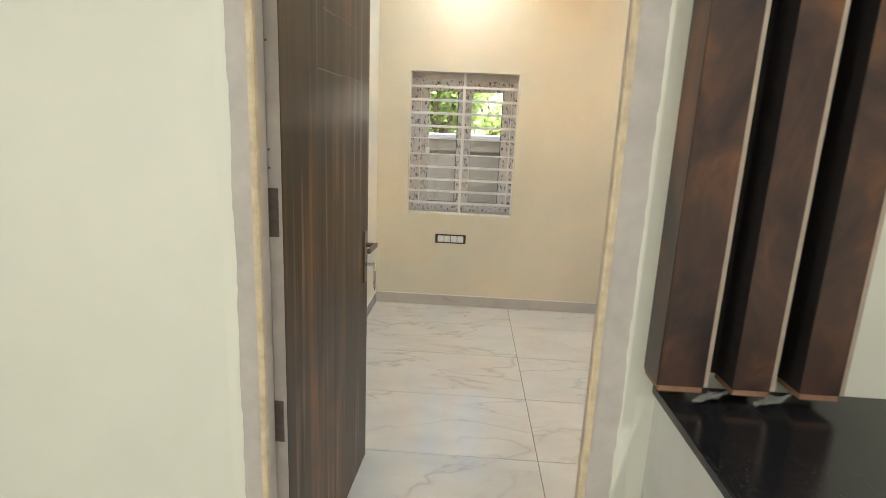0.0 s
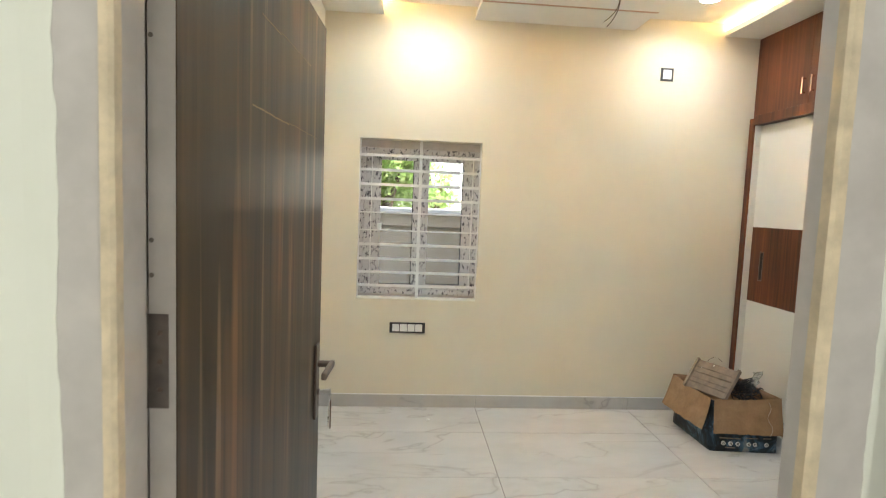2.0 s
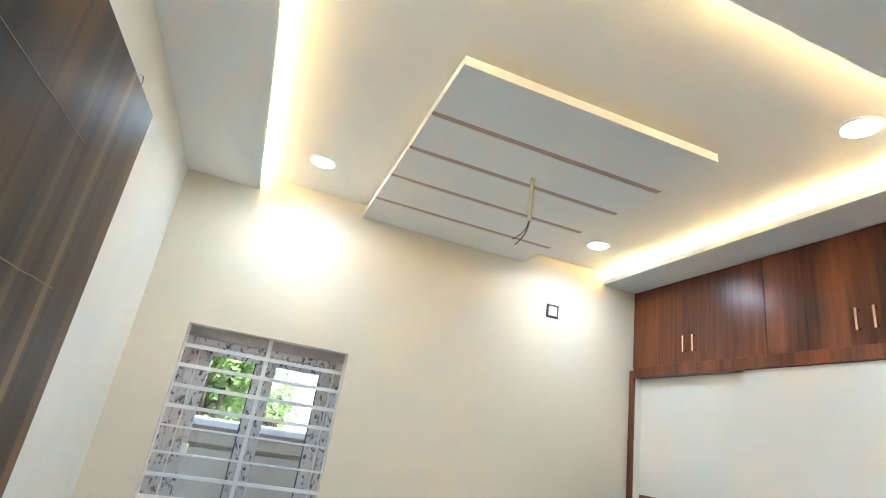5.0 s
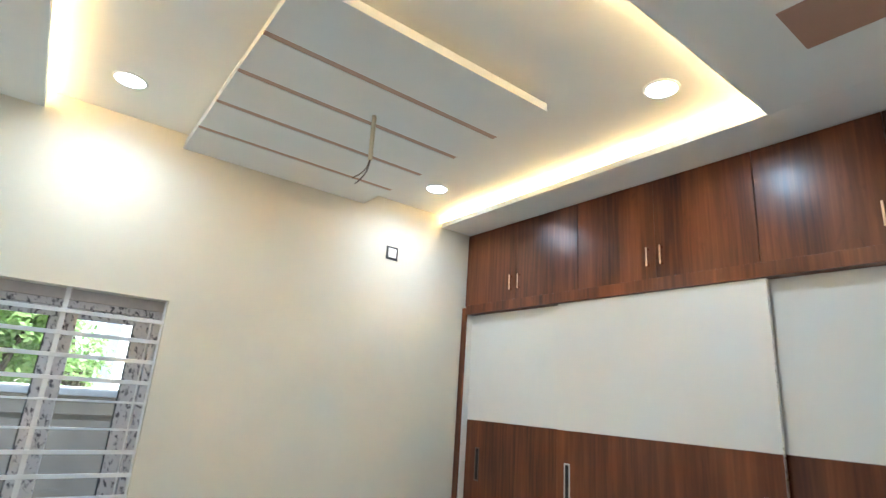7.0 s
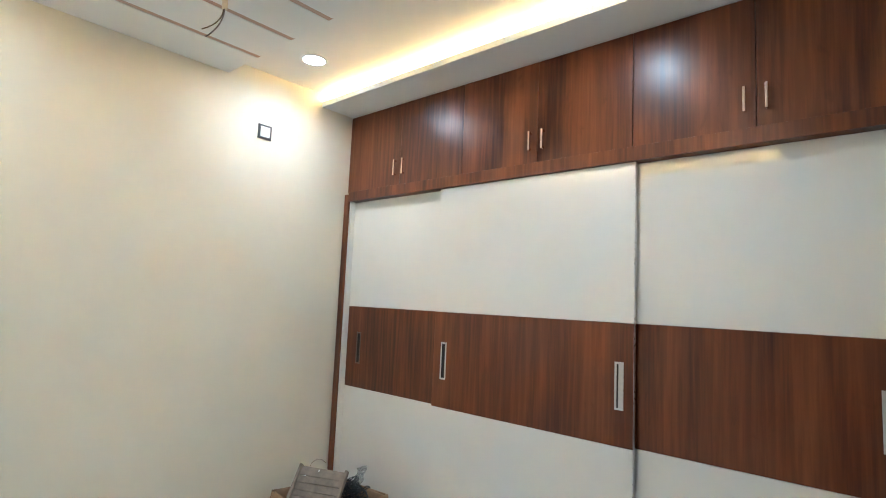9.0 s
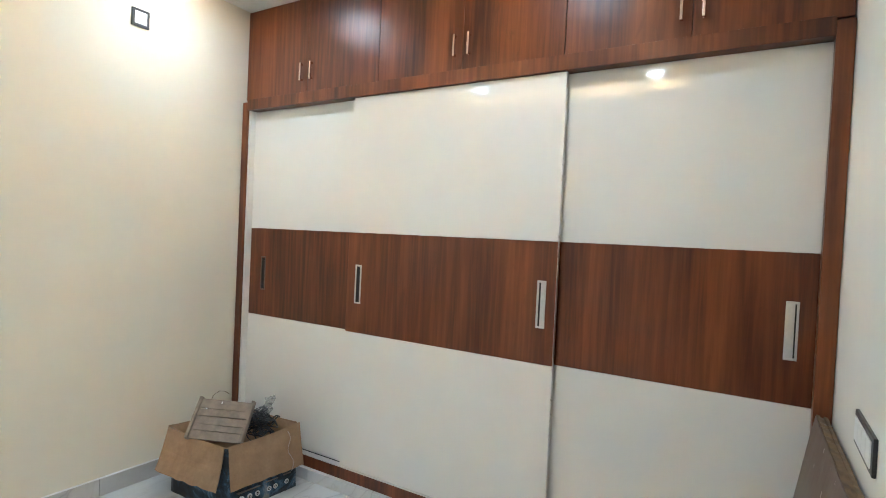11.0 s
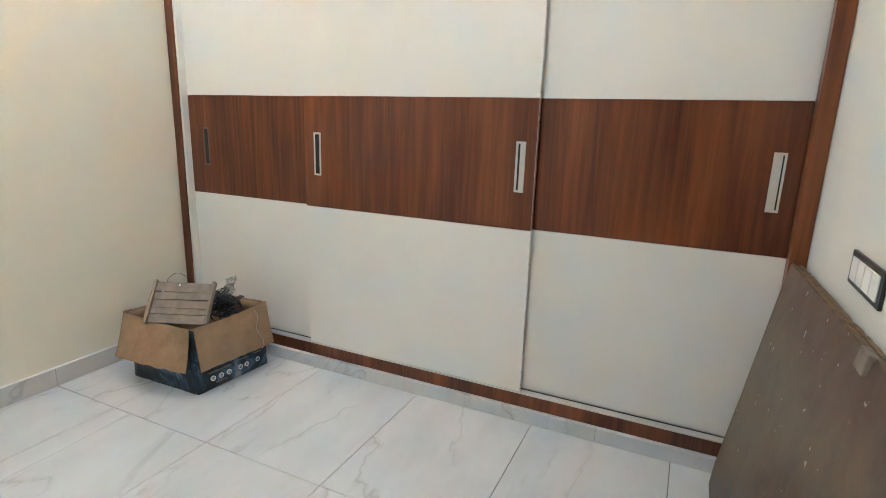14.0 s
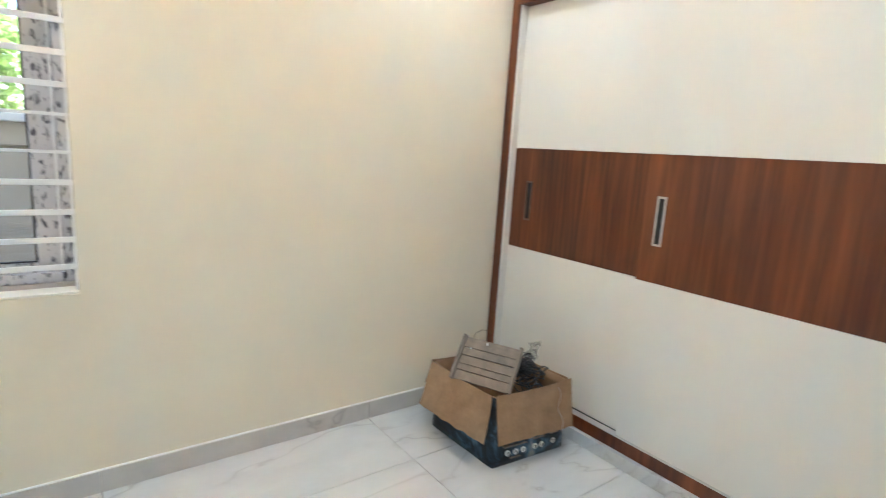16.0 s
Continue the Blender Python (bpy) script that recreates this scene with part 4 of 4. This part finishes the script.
def plastic_wrap():
    rnd = random.Random(8)
    th = thing("plastic_packet", (2.22, 4.2, 0.33), "crumpled clear plastic packet sticking out of the carton", "packet")
    bm = bmesh.new()
    bmesh.ops.create_grid(bm, x_segments=8, y_segments=12, size=0.5)
    for v in bm.verts:
        x, y = v.co.x, v.co.y
        v.co = Vector((2.20 + 0.036 * x + 0.07 * (y + 0.5), 4.20 - 0.045 * x + 0.02 * y, 0.34 + 0.125 * (y + 0.5) + 0.02 * x))
        v.co += 0.008 * Vector((rnd.uniform(-1, 1), rnd.uniform(-1, 1), rnd.uniform(-0.6, 0.6)))
    bmesh.ops.solidify(bm, geom=bm.faces[:], thickness=0.002)
    part("wrap", bm, CLEAR, th)
    bm = tube([(2.02, 4.44, 0.345), (2.012, 4.42, 0.43), (2.022, 4.40, 0.49), (2.045, 4.38, 0.512), (2.07, 4.362, 0.508), (2.09, 4.35, 0.49)], 0.0016)
    w = thing("loose_wire", (2.02, 4.44, 0.345), "thin bent wire standing out of the carton", "wire")
    part("strand", bm, BOARDEDGE, w)
    s = thing("frayed_string", (2.2, 3.92, 0.2), "pale frayed string hanging over the carton flap", "string")
    part("strand", tube([(2.165 + 0.014 * math.sin(k * 0.9), 3.955 - 0.05 * (k / 11) - 0.004, 0.345 - 0.2 * k / 11) for k in range(12)], 0.002), EDGE, s)


plastic_wrap()


# ---------------------------------------------------------------- leaning board
def leaning_board():
    """A used site board standing on its long edge, tilted against the wall."""
    th = thing("plywood_board", (1.55, 1.70, 0.0), "used muddy brown plywood board leaning against the wall", "board")
    tilt = math.atan2(0.149, 0.878)
    th.matrix_basis = Matrix.Translation((0.78, 1.753, 0.006)) @ Matrix.Rotation(tilt, 4, "X")
    T = 0.036

    def top(x):
        return 0.938 - 0.030 * x + 0.005 * noise.noise(Vector((x * 6, 2, 1))) + 0.003 * noise.noise(Vector((x * 31, 5, 1)))

    def end(z):
        return 1.518 + 0.092 * z + 0.004 * noise.noise(Vector((3, z * 9, 7))) - 0.03 * max(0.0, 0.06 - z) / 0.06

    bm = bmesh.new()
    nx, nz = 40, 24
    sides = []
    for y in (-T, 0.0):
        grid = []
        for k in range(nz + 1):
            row = []
            for i in range(nx + 1):
                f, g = i / nx, k / nz
                x = f * end(g * 0.9)
                row.append(bm.verts.new((x, y + 0.0012 * noise.noise(Vector((x * 4, g * 4, 0))), g * top(x))))
            grid.append(row)
        sides.append(grid)
    for grid in sides:
        for k in range(nz):
            for i in range(nx):
                bm.faces.new((grid[k][i], grid[k][i + 1], grid[k + 1][i + 1], grid[k + 1][i]))
    a, b = sides
    for i in range(nx):
        bm.faces.new((a[0][i], a[0][i + 1], b[0][i + 1], b[0][i]))
        bm.faces.new((a[nz][i], a[nz][i + 1], b[nz][i + 1], b[nz][i]))
    for k in range(nz):
        bm.faces.new((a[k][0], a[k + 1][0], b[k + 1][0], b[k][0]))
        bm.faces.new((a[k][nx], a[k + 1][nx], b[k + 1][nx], b[k][nx]))
    part("panel", bm, BOARD, th, local=True)
    # raw top edge, split into ragged layers
    for y0, y1, lift in ((-T, -0.024, 0.004), (-0.0235, -0.013, 0.0015), (-0.0125, -0.002, 0.005)):
        bm = bmesh.new()
        rings = []
        for i in range(61):
            x = 0.004 + i / 60 * (end(0.9) - 0.008)
            z = top(x) - 0.004
            h = z + 0.004 + lift + 0.004 * noise.noise(Vector((x * 23, y0 * 90, 3)))
            rings.append([bm.verts.new(p) for p in ((x, y0, z), (x, y1, z), (x, y1 + 0.0015 * noise.noise(Vector((x * 40, 1, y0))), h), (x, y0, h))])
        for p, q in zip(rings, rings[1:]):
            for k in range(4):
                bm.faces.new((p[k], p[(k + 1) % 4], q[(k + 1) % 4], q[k]))
        bm.faces.new(rings[0])
        bm.faces.new(rings[-1][::-1])
        part("edge_layer", bm, BOARDEDGE, th, "worn raw plywood edge", local=True)
    bm = box(0.625, 0.685, -0.010, 0.010, top(0.65) - 0.036, top(0.65) + 0.009, 0.003)
    for v in bm.verts:
        v.co += 0.004 * Vector((noise.noise(v.co * 40), noise.noise(v.co * 40 + Vector((5, 0, 0))), noise.noise(v.co * 30)))
    part("wood_block", bm, OLDWOOD, th, "small greyish wood block on the edge", local=True)


leaning_board()


# ---------------------------------------------------------------- hall counter and slats
def slat_panel():
    y = HALLE
    th = thing("slatted_wall_panel", (0.62, y, 0.96), "row of dark rust-brown laminate fins above the counter", "wall panel")
    # shade between the fins is coloured in: black inner sides, added black board
    part("back_board", box(0.541, 0.834, y - 0.006, y - 0.0008, 0.985, 2.35), SLATSHADE, th, "added black board standing for the shade between fins")
    for x0, x1 in ((0.440, 0.540), (0.603, 0.684), (0.748, 0.834)):
        s = part("fin", box(x0, x1, y - 0.088, y - 0.0065, 0.985, 2.35, 0.001), SLATSHADE, th, "laminate fin with inner sides coloured black for shade")
        part("face", box(x0 + 0.001, x1 - 0.001, y - 0.0902, y - 0.0882, 0.985, 2.35), RUST, s, "rust-brown face")
        part("edge_strip", box(x1 + 0.0003, x1 + 0.010, y - 0.0895, y - 0.001, 0.985, 2.35, 0.001), EDGE, s, "beige edge band")
        if x0 < 0.5:
            part("side_face", box(x0 - 0.0022, x0 - 0.0003, y - 0.0895, y - 0.001, 0.985, 2.35), RUST, s, "rust-brown outer side")
        part("raw_end", box(x0 + 0.002, x1 - 0.002, y - 0.0895, y - 0.002, 0.972, 0.9848), RAWPLY, s, "raw plywood end")


slat_panel()


def counter():
    th = thing("granite_counter", (0.9, 1.15, 0), "black granite counter on a marble-tiled base beside the doorway", "counter")
    part("top", box(0.464, 1.60, 0.86, HALLE - 0.001, 0.921, 0.944, 0.003), GRANITE, th, "polished black granite top")
    part("side_panel", box(0.474, 0.51, 0.90, HALLE - 0.001, 0, 0.9205), TILE, th, "marble-tiled side panel")
    part("side_panel", box(1.55, 1.59, 0.90, HALLE - 0.001, 0, 0.9205), TILE, th)


counter()
w = thing("plastic_wrap", (0.6, 1.34, 0.944), "torn clear plastic film lying on the granite counter", "plastic film")
rnd = random.Random(3)
for cx in (0.575, 0.71):
    bm = bmesh.new()
    bmesh.ops.create_grid(bm, x_segments=7, y_segments=9, size=0.5)
    for v in bm.verts:
        x, y = v.co.x, v.co.y
        v.co = Vector((cx + 0.06 * x + 0.05 * y, HALLE - 0.07 + 0.05 * x - 0.02 * y, 0.947 + 0.03 * max(0, y + 0.2) + 0.008 * rnd.random()))
    bmesh.ops.solidify(bm, geom=bm.faces[:], thickness=0.001)
    part("film", bm, CLEAR, w)


# ---------------------------------------------------------------- outside
solid("ground", box(-60, 60, BACK + 0.23, 160, -0.35, -0.15), EARTH, "dry bare earth outside the house", "ground")
yw = 6.25
fence = thing("compound_wall", (0, yw, -0.15), "grey cement compound wall with a white coping", "garden wall")
part("wall", box(-7, 7, yw, yw + 0.15, -0.15, 1.25), CONCRETE, fence)
part("bed_joint", box(-7, 7, yw + 0.04, yw + 0.13, 1.25, 1.285), CONCRETE, fence)
part("band", box(-7, 7, yw - 0.012, yw + 0.16, 1.285, 1.415, 0.006), CONCRETE, fence, "grey cement band")
part("coping", box(-7, 7, yw - 0.05, yw + 0.2, 1.4155, 1.475, 0.008), COPING, fence, "white painted coping")


def far_house():
    th = thing("house", (3.6, 14, -0.15), "cream plastered house beyond the compound wall", "house")
    part("wall", box(1.20, 6.5, 13.2, 18, -0.15, 6.5), FACADE, th)
    part("pillar", box(1.03, 1.26, 12.9, 13.19, -0.15, 6.5, 0.01), FACADE, th, "cream corner pillar")
    part("roof", box(0.8, 6.8, 12.6, 18.3, 6.5, 6.7), COPING, th)
    for z in (0.9, 3.9):
        for x in (2.4, 4.3):
            # solid black panel in place of an unlit opening
            win = part("window", box(x, x + 1.1, 13.17, 13.22, z, z + 1.3), VOIDSHADE, th)
            part("frame", box(x - 0.08, x + 1.18, 13.14, 13.165, z - 0.1, z - 0.02), COPING, win)


far_house()


def tree(x, y, h, r, seed, leaves=6500):
    rnd = random.Random(seed)
    th = thing("tree", (x, y, -0.15), "leafy green tree growing beyond the compound wall", "tree", "trees outside")
    bm = rod((x, y, -0.15), (x + 0.1, y, h * 0.5), 0.16, 0.1, 10)
    tips = []
    for k in range(9):
        a = k * 2.4
        tip = (x + r * 0.75 * math.cos(a) * rnd.uniform(0.5, 1), y + r * 0.75 * math.sin(a) * rnd.uniform(0.5, 1), h * rnd.uniform(0.35, 0.95))
        rod((x + 0.08, y, h * rnd.uniform(0.28, 0.5)), tip, 0.06, 0.015, 6, bm)
        tips.append(Vector(tip))
    part("trunk", bm, BARK, th)
    verts, faces = [], []
    for _ in range(leaves):
        c = rnd.choice(tips) + Vector((rnd.gauss(0, r * 0.27), rnd.gauss(0, r * 0.27), rnd.gauss(0, r * 0.24)))
        d = Vector((rnd.gauss(0, 1), rnd.gauss(0, 1), rnd.gauss(-0.4, 0.7))).normalized()
        s = d.orthogonal().normalized()
        ln, wd = rnd.uniform(0.07, 0.15), rnd.uniform(0.022, 0.04)
        i = len(verts)
        verts += [c, c + d * ln * 0.5 + s * wd, c + d * ln, c + d * ln * 0.5 - s * wd]
        faces.append((i, i + 1, i + 2, i + 3))
    me = bpy.data.meshes.new("crown")
    me.from_pydata([v - Vector((x, y, -0.15)) for v in verts], [], faces)
    me.materials.append(LEAF)
    ob = new("crown", me)
    ob.parent = th
    tagged(ob, kind="stuff")


tree(-1.9, 9.3, 4.2, 1.7, 1)
tree(-1.15, 10.3, 3.7, 1.05, 2)
tree(-4.6, 12.5, 5.0, 2.0, 3)
tree(0.42, 12.4, 2.6, 0.40, 4, 800)
tree(-0.66, 9.5, 2.75, 0.80, 5, 5200)


# ---------------------------------------------------------------- floor tiles
floor = tagged(new("floor"), "polished white marble-look floor tiles with grey veins", "floor", "", "structure")
base = part("screed", box(-2.52, RIGHT + 0.1, -2.52, BACK + 0.1, -0.12, -0.006), GROUT, floor)
TX, TY, g = 1.18, 0.59, 0.0017
bm = box(-TX / 2 + g, TX / 2 - g, -TY / 2 + g, TY / 2 - g, -0.008, 0.0, 0.0012)
tile_mesh = link_mesh("tile", bm, TILE)
for i in range(-2, 4):
    for j in range(-7, 6):
        cx, cy = 0.395 + (i - 0.5) * TX, 1.305 + (j + 0.5) * TY
        if cx > RIGHT + 0.5 or cx < -2.9 or cy > BACK + 0.2:
            continue
        t = new("tile", tile_mesh)
        t.parent = floor
        t.matrix_basis = pose(cx, cy, 0, 0, 0, 180 * ((i * 3 + j * 5) % 2))
